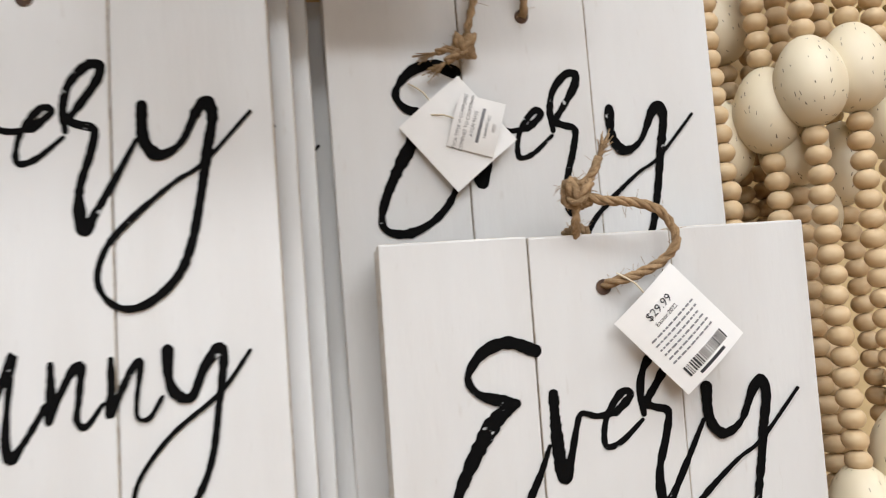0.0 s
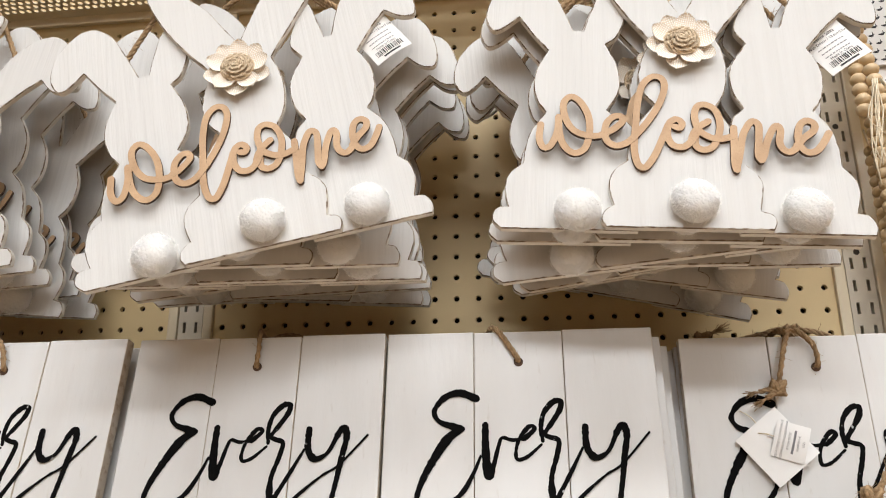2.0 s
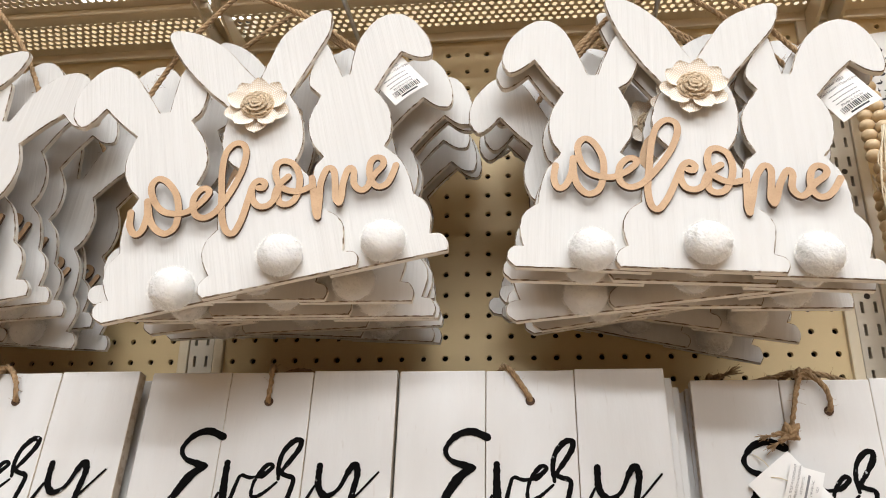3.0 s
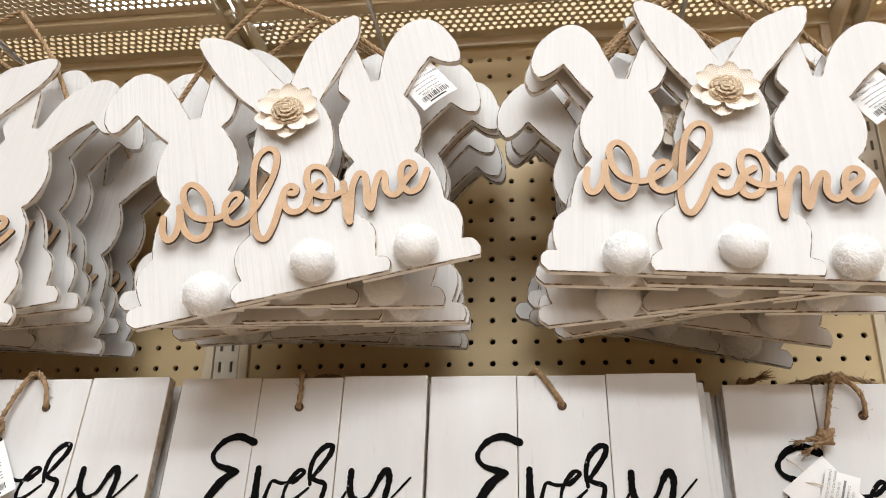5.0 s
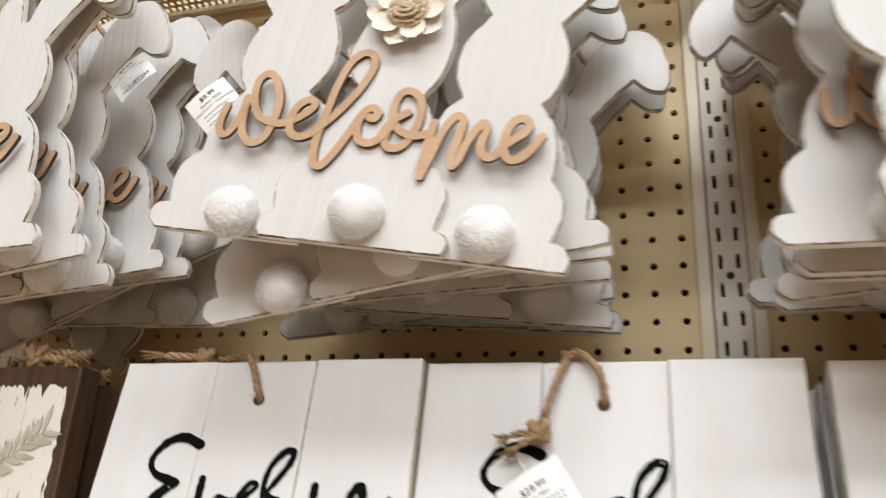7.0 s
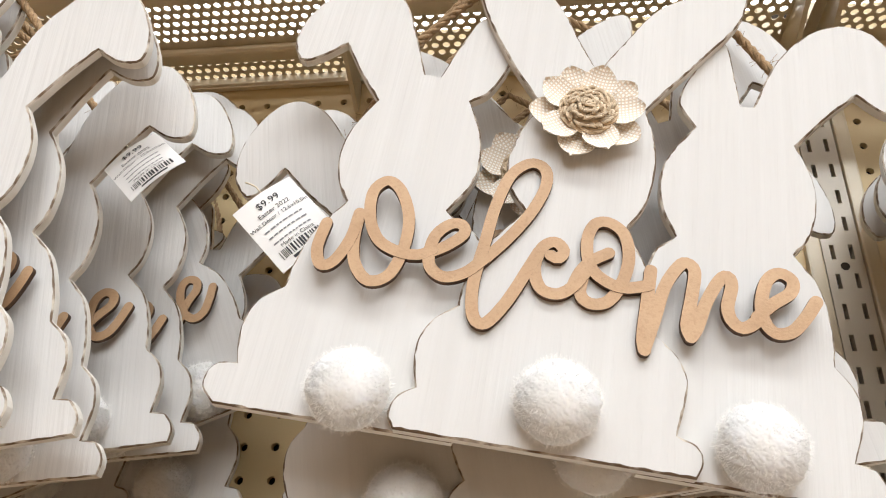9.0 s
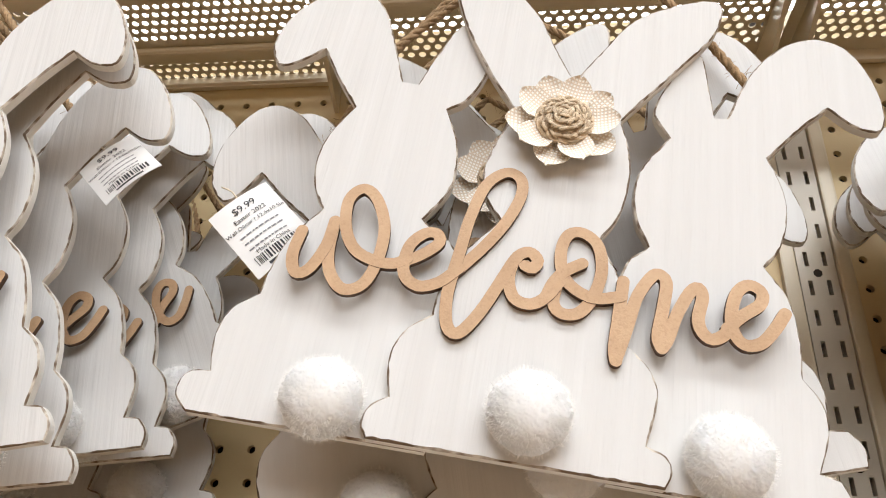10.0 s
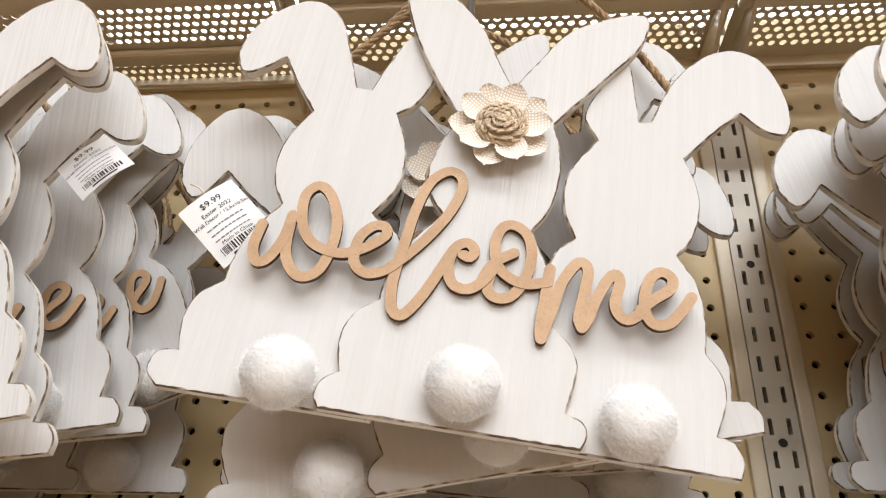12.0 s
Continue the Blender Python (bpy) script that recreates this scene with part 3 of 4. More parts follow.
def petal_bmesh():
    """One pointed burlap petal, cupped, from its foot at the origin up z; its face looks to -y."""
    bm = bmesh.new()
    rows = []
    n = 12
    for i in range(n):
        t = 1 - (1 - i / (n - 1)) ** 1.9
        w = max(0.0007, 0.0096 * max(0.0, 1 - ((t - 0.5) / 0.5) ** 2) ** 0.68)
        z = 0.007 + t * 0.0225
        row = []
        for j in range(7):
            s = j / 3 - 1
            y = -0.001 - 0.0055 * t * t + -0.0026 * abs(s) ** 2 * (1 - 0.3 * t) + 0.0006 * noise.noise(Vector((s * 3, t * 5, 1)))
            row.append((w * s, y, z))
        rows.append(row)
    fr = [[bm.verts.new(v) for v in r] for r in rows]
    bk = [[bm.verts.new((v[0], v[1] + 0.0006, v[2])) for v in r] for r in rows]
    for g, flip in ((fr, False), (bk, True)):
        for i in range(n - 1):
            for j in range(6):
                q = (g[i][j], g[i][j + 1], g[i + 1][j + 1], g[i + 1][j])
                f = bm.faces.new(q if not flip else tuple(reversed(q)))
                f.smooth = True
                f.material_index = 1 if i >= n - 2 else 0
    rim = [(0, j) for j in range(7)] + [(i, 6) for i in range(1, n)] + [(n - 1, j) for j in range(5, -1, -1)] + [(i, 0) for i in range(n - 2, 0, -1)]
    for (a, b), (c, d) in zip(rim, rim[1:] + rim[:1]):
        bm.faces.new([bm.verts.new(v.co) for v in (fr[a][b], bk[a][b], bk[c][d], fr[c][d])]).material_index = 1
    for f in bm.faces:
        f.normal_update()
    return bm


def braid_bmesh():
    """A round button of wound cord knots."""
    bm = bmesh.new()
    rnd = random.Random(5)
    for ring, count, rad, y in ((0, 4, 0.0014, -0.0098), (1, 9, 0.0040, -0.0092), (2, 14, 0.0066, -0.0077), (3, 19, 0.0090, -0.0050)):
        for i in range(count):
            a = 2 * math.pi * i / count + ring * 0.4 + rnd.uniform(-0.12, 0.12)
            c = Vector((rad * math.cos(a), y, rad * math.sin(a)))
            tang = Vector((-math.sin(a), 0, math.cos(a)))
            out = Vector((math.cos(a), -0.5, math.sin(a))).normalized()
            tang = (tang + out * rnd.uniform(-0.7, 0.7)).normalized()
            for s in (-1, 1):
                pts = []
                for k in range(6):
                    f = k / 5 - 0.5
                    pts.append(c + tang * f * 0.0046 + out * (0.0010 * math.cos(f * 3.1) * s) + Vector((0, -0.0013 * math.cos(f * 3.1), 0)))
                tube(bm, pts, 0.00075, 5)
    ring = [Vector((0.0103 * math.cos(t / 24 * 6.283), -0.0032, 0.0103 * math.sin(t / 24 * 6.283))) for t in range(25)]
    rope(bm, ring, 0.0016, seed=3)
    bmesh.ops.create_uvsphere(bm, u_segments=16, v_segments=8, radius=0.0095, matrix=Matrix.Translation((0, -0.0025, 0)) @ Matrix.Diagonal((1, 0.6, 1, 1)))
    return bm


def rabbit_sign():
    top = empty("rabbit_sign", "white wooden three-rabbit welcome sign hanging on a jute cord", "sign", "rabbit signs")
    for name, pts, cs in (("left_rabbit", LEFT, LEFT_CORNERS), ("right_rabbit", RIGHT, RIGHT_CORNERS)):
        part(name, plate(outline(even(pts), cs, 0.0035), 0.0055, 0.0009, 0.9), [WHITE_WOOD, WORN_EDGE, LIT_WHITE_SIDE, BARE_BACK], top)
    mid = part("middle_rabbit", plate(outline(even(MIDDLE), MIDDLE_CORNERS, 0.0035), 0.0055, 0.0009, 0.9), [WHITE_WOOD, WORN_EDGE, LIT_WHITE_SIDE, BARE_BACK], top)
    mid.location = (0, -0.0058, 0)
    bm = bmesh.new()
    for i, st in enumerate(WORD):
        p = even(st)
        wd = 0.0057
        ribbon(bm, p, [wd] * len(p), -0.0114, 0.0024 + 0.00012 * (i % 3), 0.0006, 0.0018)
    part("lettering", bm, [LETTER_WOOD, BURNT], top, "tan cut-wood script lettering with burnt edges")
    for u, v, s in ((-89, 14, 1), (4, 22, 2), (94, 18, 3)):
        ob = new("pompom", POM[s - 1])
        ob.parent = top
        (x, z), = even([(u, v)])
        ob.location = (x, -0.018 if s == 2 else -0.0135, z)
        ob.scale = (1.0, 0.72, 1.0)
        ob["label"] = "fluffy white yarn pompom tail"
    (fx, fz), = even([(3, 189)])
    core = part("flower", braid_bmesh(), TWINE, top, "burlap flower with a braided jute button")
    core.location = (fx, -0.0165, fz)
    core.scale = (1.28, 0.85, 1.28)
    for ring, count, ph, sc, dy in ((0, 5, 12, 0.74, 0.0), (1, 5, 48, 0.80, 0.0040)):
        for i in range(count):
            pt = new("petal", PETAL)
            pt.parent = core
            pt.location = (0, dy, 0)
            pt.rotation_euler = (0, radians(ph + 360 / count * i), 0)
            pt.scale = (sc, 1, sc)
    bm = bmesh.new()
    (ax, az), (bx, bz) = even([(-112, 238), (120, 252)])
    apex = (0.0, 0.010, 0.352)
    rope(bm, [(ax - 0.004, 0.004, az - 0.012), (ax + 0.004, 0.006, az + 0.004), (ax * 0.55, 0.008, az * 0.45 + 0.193), (-0.006, 0.010, 0.348), apex], 0.0028, seed=4)
    rope(bm, [(bx + 0.004, 0.004, bz - 0.012), (bx - 0.004, 0.006, bz + 0.004), (bx * 0.55, 0.008, bz * 0.45 + 0.193), (0.006, 0.010, 0.348), apex], 0.0028, seed=5)
    part("hanging_cord", bm, JUTE, top, "twisted jute hanging cord")
    return top


POM = [pompom_mesh(i, 0.0185) for i in (1, 2, 3)]
pb = petal_bmesh()
PETAL = bpy.data.meshes.new("petal")
pb.to_mesh(PETAL)
pb.free()
PETAL.materials.append(BURLAP)
PETAL.materials.append(FRINGE)

# front signs and the ones just behind: middle of the base (x, y, z), lean back, swing in its plane, turn
STACKS = [
    [(0.1569, -0.3035, 1.4438, -9, 13.4, 6.4), (0.1175, -0.2545, 1.4442, -8, 0.4, 3), (0.1330, -0.225, 1.4385, -8, -0.1, 1), (0.1340, -0.198, 1.4435, -7, 0.0, 1),
     (0.1272, -0.169, 1.4552, -7, 6.8, 2), (0.130, -0.134, 1.4480, -6, 2.0, 0), (0.1162, -0.096, 1.4526, -6, -3.0, 0), (0.1194, -0.058, 1.4600, -5, -3.0, 0)],
    [(0.4853, -0.2919, 1.4490, -9.7, -3.6, 0.5), (0.4815, -0.2735, 1.4455, -9.7, -3.0, 0.5), (0.4840, -0.247, 1.4390, -10, 5.4, 0), (0.4838, -0.220, 1.4410, -9, -0.8, 0),
     (0.5050, -0.191, 1.4517, -8, 8.0, 0), (0.4979, -0.160, 1.4562, -8, 8.0, 0), (0.4692, -0.126, 1.4542, -7, -9.3, 0), (0.4737, -0.092, 1.4650, -6, -0.7, 0),
     (0.4529, -0.056, 1.4556, -5, -12.0, 0)],
    [(-0.2792, -0.2560, 1.4590, -3.1, -8.6, 4.0), (-0.2553, -0.2170, 1.4460, -2, 9.2, 0), (-0.258, -0.186, 1.457, -4, 6.0, 2), (-0.263, -0.154, 1.457, -4, 4.0, 3),
     (-0.266, -0.120, 1.451, -4, -5.0, 2)],
    [(-0.6453, -0.283, 1.4591, -2.5, 4.1, 3), (-0.6297, -0.246, 1.4516, 1.0, 9.0, 1.5), (-0.6343, -0.213, 1.4464, -1, 6.1, 2),
     (-0.6204, -0.179, 1.4667, -5, 9.0, 6), (-0.6158, -0.149, 1.4737, -4, 6.5, 4.5), (-0.5634, -0.118, 1.4816, -2, 24.0, 3.4), (-0.6118, -0.082, 1.4628, -4, 0.0, 4), (-0.7420, -0.0374, 1.4869, -4.1, -26.0, 2.7)],
]
first = None
rnd = random.Random(11)
for si, stack in enumerate(STACKS):
    places = list(stack)
    y = places[-1][1] + 0.034
    cx = sum(p[0] for p in places) / len(places)
    while y < -0.03:
        places.append((cx + rnd.uniform(-0.014, 0.014) - (0.03 if si == 3 else 0), y, (1.446, 1.437, 1.456, 1.450)[si] + rnd.uniform(-0.008, 0.010), places[-1][3] * 0.75, rnd.uniform(-5, 6), rnd.uniform(-4, 4)))
        y += 0.033
    for (x, y, z, lean, swing, turn) in places:
        m = pose(x, y, z, lean, -swing, turn)
        if first is None:
            first = rabbit_sign()
            first.matrix_world = m
        else:
            copy_thing(first, m)
    hook = empty("peg_hook", "long zinc wire display hook in the pegboard", "hook", "peg hooks")
    hx = places[0][0] + 0.01
    hook.matrix_world = pose(hx, 0, 1.789)
    bm = bmesh.new()
    tube(bm, smooth_line([(0, 0.004, 0), (0, -0.10, 0), (0, -0.25, 0.0), (0, -0.325, 0.002), (0, -0.335, 0.014)], 0.02), 0.0028, 8)
    part("wire_rod", bm, ZINC, hook)
    bm = bmesh.new()
    box(bm, -0.013, -0.003, -0.016, 0.013, -0.0005, 0.016, bevel=0.001)
    part("back_plate", bm, ZINC, hook)

# ---- plank signs: strokes of the painted words, millimetres from the top of the middle line, with the brush's width ----
EVERY = [
    [(-34, -61, 7), (-47, -56, 6), (-59, -59, 6), (-67, -67, 4), (-69, -74, 4), (-64, -81, 4), (-53, -85, 6), (-45, -87, 4)],
    [(-46, -87, 5), (-57, -95, 8), (-68, -111, 7), (-78, -130, 5), (-82, -144, 4), (-79, -151, 4), (-68, -153, 5), (-55, -148, 4), (-44, -138, 4), (-35, -122, 3), (-30, -110, 2)],
    [(-26, -84, 5), (-26, -101, 6), (-25, -118, 7), (-23, -127, 6), (-19, -116, 4), (-15, -101, 3), (-12, -95, 3), (-4, -97, 3), (6, -96, 3)],
    [(6, -96, 4), (12, -91, 4), (15, -87, 3), (10, -86, 4), (2, -96, 3), (-1, -106, 3), (0, -113, 3), (8, -111, 3), (20, -101, 2)],
    [(21, -98, 3), (20, -86, 4), (23, -74, 4), (31, -65, 5), (37, -65, 5), (36, -72, 5), (29, -83, 4), (23, -92, 4), (27, -95, 4), (34, -98, 4), (32, -110, 4), (27, -127, 4), (27, -142, 6), (29, -147, 6), (34, -139, 4), (44, -121, 3), (53, -104, 2)],
    [(56, -87, 6), (56, -101, 5), (59, -109, 6), (65, -112, 5), (74, -106, 3), (82, -90, 5), (87, -86, 6), (89, -94, 5), (86, -110, 5), (82, -133, 4), (77, -156, 4), (70, -172, 4), (58, -183, 4), (47, -186, 3), (38, -181, 3), (34, -170, 3), (39, -155, 3), (52, -141, 3), (70, -126, 2), (84, -117, 2), (107, -92, 1)],
]
BUNNY = [
    [(-63, -178, 5), (-63, -192, 5), (-67, -213, 5), (-70, -235, 4)],
    [(-61, -189, 3), (-54, -183, 4), (-47, -180, 4), (-41, -187, 4), (-44, -196, 4), (-51, -206, 4), (-54, -210, 4), (-45, -209, 4), (-36, -212, 4), (-31, -221, 3), (-31, -236, 3), (-37, -252, 3), (-47, -264, 4), (-60, -270, 3), (-70, -268, 3), (-74, -261, 3), (-72, -249, 3), (-59, -236, 3), (-42, -225, 4), (-29, -218, 2), (-21, -217, 2)],
    [(-21, -211, 3), (-21, -225, 3), (-18, -232, 4), (-12, -226, 3), (-5, -209, 4), (-3, -204, 4), (-5, -223, 3), (-6, -241, 4), (-4, -249, 5), (2, -242, 3), (11, -227, 3)],
    [(13, -209, 3), (13, -224, 4), (12, -235, 3), (16, -225, 3), (22, -213, 4), (26, -211, 4), (25, -225, 3), (24, -235, 3), (28, -238, 3), (35, -229, 2)],
    [(39, -209, 3), (39, -223, 4), (38, -234, 4), (42, -226, 3), (48, -214, 3), (52, -211, 3), (50, -227, 2), (50, -236, 2), (55, -237, 2), (61, -228, 2)],
    [(64, -207, 6), (64, -219, 4), (67, -227, 5), (74, -229, 4), (80, -216, 4), (87, -208, 6), (89, -212, 4), (86, -233, 3), (82, -257, 3), (75, -274, 3), (64, -288, 3), (55, -291, 3), (48, -286, 3), (47, -275, 2), (51, -262, 2), (65, -245, 2), (87, -228, 2), (101, -210, 1)],
]


def plank_bmesh(w, h, seed):
    """One upright board of a sign with slightly uneven edges; its face lies in y = 0."""
    bm = bmesh.new()
    box(bm, -w / 2, 0, -h, w / 2, 0.013, 0, bevel=0.0012)
    for f in bm.faces:
        if abs(f.normal.y) < 0.9:
            f.material_index = 1
    return bm


def words(strokes, parent, shift=0.0, rise=0.0):
    bm = bmesh.new()
    for i, st in enumerate(strokes):
        ribbon(bm, [((a * 1.012 - 3) / 1000 + shift, b / 1000 + rise) for a, b, _ in st], [max(c, 1.6) / 1000 * 1.05 for *_, c in st], 0.0001, 0.0004, 0.0002, 0.0014, 0, 0, ragged=0.28)
    return part("painted_word", bm, BLACK, parent, "black brush-script word")


def plank_sign(style, seed):
    """Three white planks side by side with two painted words; the origin is the middle of the top edge of the face."""
    top = empty("plank_sign", "white three-plank wooden sign lettered in black script", "sign", "plank signs")
    pw = 0.0776
    for i in range(3):
        ob = part("plank", plank_bmesh(pw - 0.0005, 0.50, i), [PLANK, PLANK_EDGE], top)
        ob.location = ((i - 1) * pw, (0.0006, 0.0, 0.0009)[i], (0.0, -0.0008, 0.0005)[i])
    bm = bmesh.new()
    for z in (-0.06, -0.42):
        box(bm, -0.105, 0.0142, z - 0.02, 0.105, 0.0202, z + 0.02, bevel=0.001)
    part("back_batten", bm, PLANK_EDGE, top)
    for st in (EVERY, BUNNY):
        words(st, top, {"curl": -0.002, "knot_end": -0.005}.get(style, 0.0), 0.002 if style == "curl" else 0.0)
    # drilled hole drawn as a flat disc, its shade put into the dark brown
    bm = bmesh.new()
    bmesh.ops.create_cone(bm, cap_ends=True, segments=14, radius1=0.0042, radius2=0.0042, depth=0.0012, matrix=Matrix.Translation((0, -0.0001, -0.029)) @ Matrix.Rotation(radians(90), 4, "X"))
    part("cord_hole", bm, BURNT, top)
    bm = bmesh.new()
    h = (0.0, -0.001, -0.029)
    if style == "plain":
        rope(bm, [(h[0], 0.004, h[2]), (-0.001, -0.003, -0.026), (-0.009, -0.004, -0.013), (-0.018, -0.003, 0.000), (-0.024, 0.006, 0.005), (-0.03, 0.03, 0.004)], 0.0027, seed=seed)
    elif style == "straight":
        rope(bm, [(h[0], 0.004, h[2]), (0.0, -0.003, -0.027), (0.001, -0.005, -0.012), (0.000, -0.003, 0.002), (-0.002, 0.008, 0.006), (-0.004, 0.03, 0.004)], 0.0027, seed=seed)
    elif style in ("knot", "knot_end"):
        rope(bm, [(h[0], 0.004, h[2]), (0.001, -0.004, -0.026), (-0.001, -0.007, -0.012), (-0.010, -0.006, 0.000), (-0.018, -0.004, 0.004), (-0.024, -0.006, -0.004), (-0.030, -0.008, -0.022), (-0.036, -0.009, -0.044)], 0.0027, seed=seed)
        rope(bm, [(-0.022, -0.006, 0.000), (-0.026, 0.004, 0.006), (-0.03, 0.03, 0.005)], 0.0027, seed=seed + 3)
        knot(bm, (-0.038, -0.010, -0.049), 0.0034, seed)
        rope(bm, [(-0.038, -0.010, -0.050), (-0.043, -0.012, -0.054), (-0.049, -0.011, -0.058)], 0.0025, (False, True), seed + 1)
        rope(bm, [(-0.038, -0.010, -0.050), (-0.048, -0.012, -0.051), (-0.054, -0.010, -0.052)], 0.0022, (False, True), seed + 2)
    elif style == "curl":
        rope(bm, [(h[0], 0.004, h[2]), (0.003, -0.004, -0.027), (0.015, -0.008, -0.024), (0.030, -0.010, -0.017), (0.037, -0.012, -0.007), (0.030, -0.013, 0.007), (0.016, -0.013, 0.013), (0.000, -0.012, 0.015), (-0.010, -0.010, 0.018)], 0.0027, seed=seed)
        knot(bm, (-0.013, -0.008, 0.020), 0.0038, seed)
        rope(bm, [(-0.013, -0.008, 0.020), (-0.014, -0.006, 0.006), (-0.012, 0.003, -0.003)], 0.0026, seed=seed + 1)
        rope(bm, [(-0.013, -0.009, 0.020), (-0.004, -0.010, 0.030), (0.0, -0.008, 0.038)], 0.0026, (False, True), seed + 2)
    elif style == "loop":
        rope(bm, [(h[0], 0.004, h[2]), (0.0, -0.003, -0.025), (-0.004, -0.003, -0.008), (-0.010, 0.002, 0.006), (-0.004, 0.008, 0.016), (0.010, 0.010, 0.019), (0.024, 0.008, 0.014), (0.032, 0.012, 0.003)], 0.0026, seed=seed)
    elif style == "bundle":
        rope(bm, [(h[0], 0.004, h[2]), (0.0, -0.003, -0.025), (0.0, 0.000, 0.003), (-0.016, 0.004, 0.012), (-0.040, 0.006, 0.009), (-0.060, 0.008, 0.004)], 0.0027, (False, True), seed)
        rope(bm, [(-0.045, 0.010, 0.004), (-0.020, 0.008, 0.015), (0.010, 0.006, 0.013), (0.034, 0.008, 0.006), (0.052, 0.010, 0.004)], 0.0027, (True, True), seed + 1)
        knot(bm, (-0.006, 0.006, 0.012), 0.0036, seed + 2)
        rope(bm, [(-0.100, 0.010, 0.004), (-0.088, 0.008, 0.010), (-0.078, 0.008, 0.014)], 0.0030, (False, True), seed + 3)
        knot(bm, (-0.088, 0.008, 0.008), 0.0034, seed + 4)
    elif style == "lying":
        rope(bm, [(h[0], 0.004, h[2]), (0.001, -0.004, -0.026), (-0.004, -0.006, -0.012), (-0.012, -0.003, 0.001), (-0.022, 0.006, 0.006), (-0.045, 0.010, 0.005)], 0.0027, seed=seed)
        knot(bm, (-0.055, 0.008, 0.006), 0.0036, seed)
        rope(bm, [(-0.055, 0.006, 0.006), (-0.070, 0.004, 0.006), (-0.086, 0.002, 0.006)], 0.003, (False, True), seed + 1)
        rope(bm, [(-0.055, 0.008, 0.006), (-0.070, 0.010, 0.004), (-0.084, 0.010, 0.003)], 0.0026, (False, True), seed + 2)
    part("jute_cord", bm, JUTE, top, "twisted jute cord through a drilled hole")
    return top


STYLES = {}


def place_plank(style, m, label=""):
    if style not in STYLES:
        ob = plank_sign(style, 20 + len(STYLES) * 7)
        ob.matrix_world = m
        STYLES[style] = ob
    else:
        ob = copy_thing(STYLES[style], m)
    if label:
        ob["label"] = label
    return ob


rnd = random.Random(4)
ROW = [("lying", -0.3640, -0.1955, 1.4035, 10), ("knot", -0.1290, -0.1905, 1.4010, 10), ("straight", 0.1160, -0.1895, 1.3995, 10), ("plain", 0.3512, -0.1905, 1.3985, 10), ("knot_end", 0.6125, -0.1520, 1.3950, 4)]
BEHIND = ((0.010, -0.004), (0.020, -0.008), (0.032, -0.010))
for n, (style, x, y, z, lean) in enumerate(ROW):
    place_plank(style, pose(x, y, z, -lean, 0, 0))
    k = 1
    while y + 0.0238 * k < -0.022:
        dx, dz = BEHIND[min(k, 3) - 1] if style == "plain" else (rnd.uniform(-0.002, 0.003), -0.002 - rnd.uniform(0, 0.003))
        place_plank("bundle" if style == "knot_end" and k == 1 else "loop" if k == 2 and style in ("plain", "straight") else "straight" if k % 2 else "plain", pose(x + dx, y + 0.0238 * k, z + dz, -lean, rnd.uniform(-0.3, 0.3), 0))
        k += 1
place_plank("curl", pose(0.6310, -0.2110, 1.2360, -4, 0.6, 0), "white three-plank wooden sign hung lower, with a loose jute end")
place_plank("straight", pose(0.6310, -0.1880, 1.2335, -4, 0.6, 0))


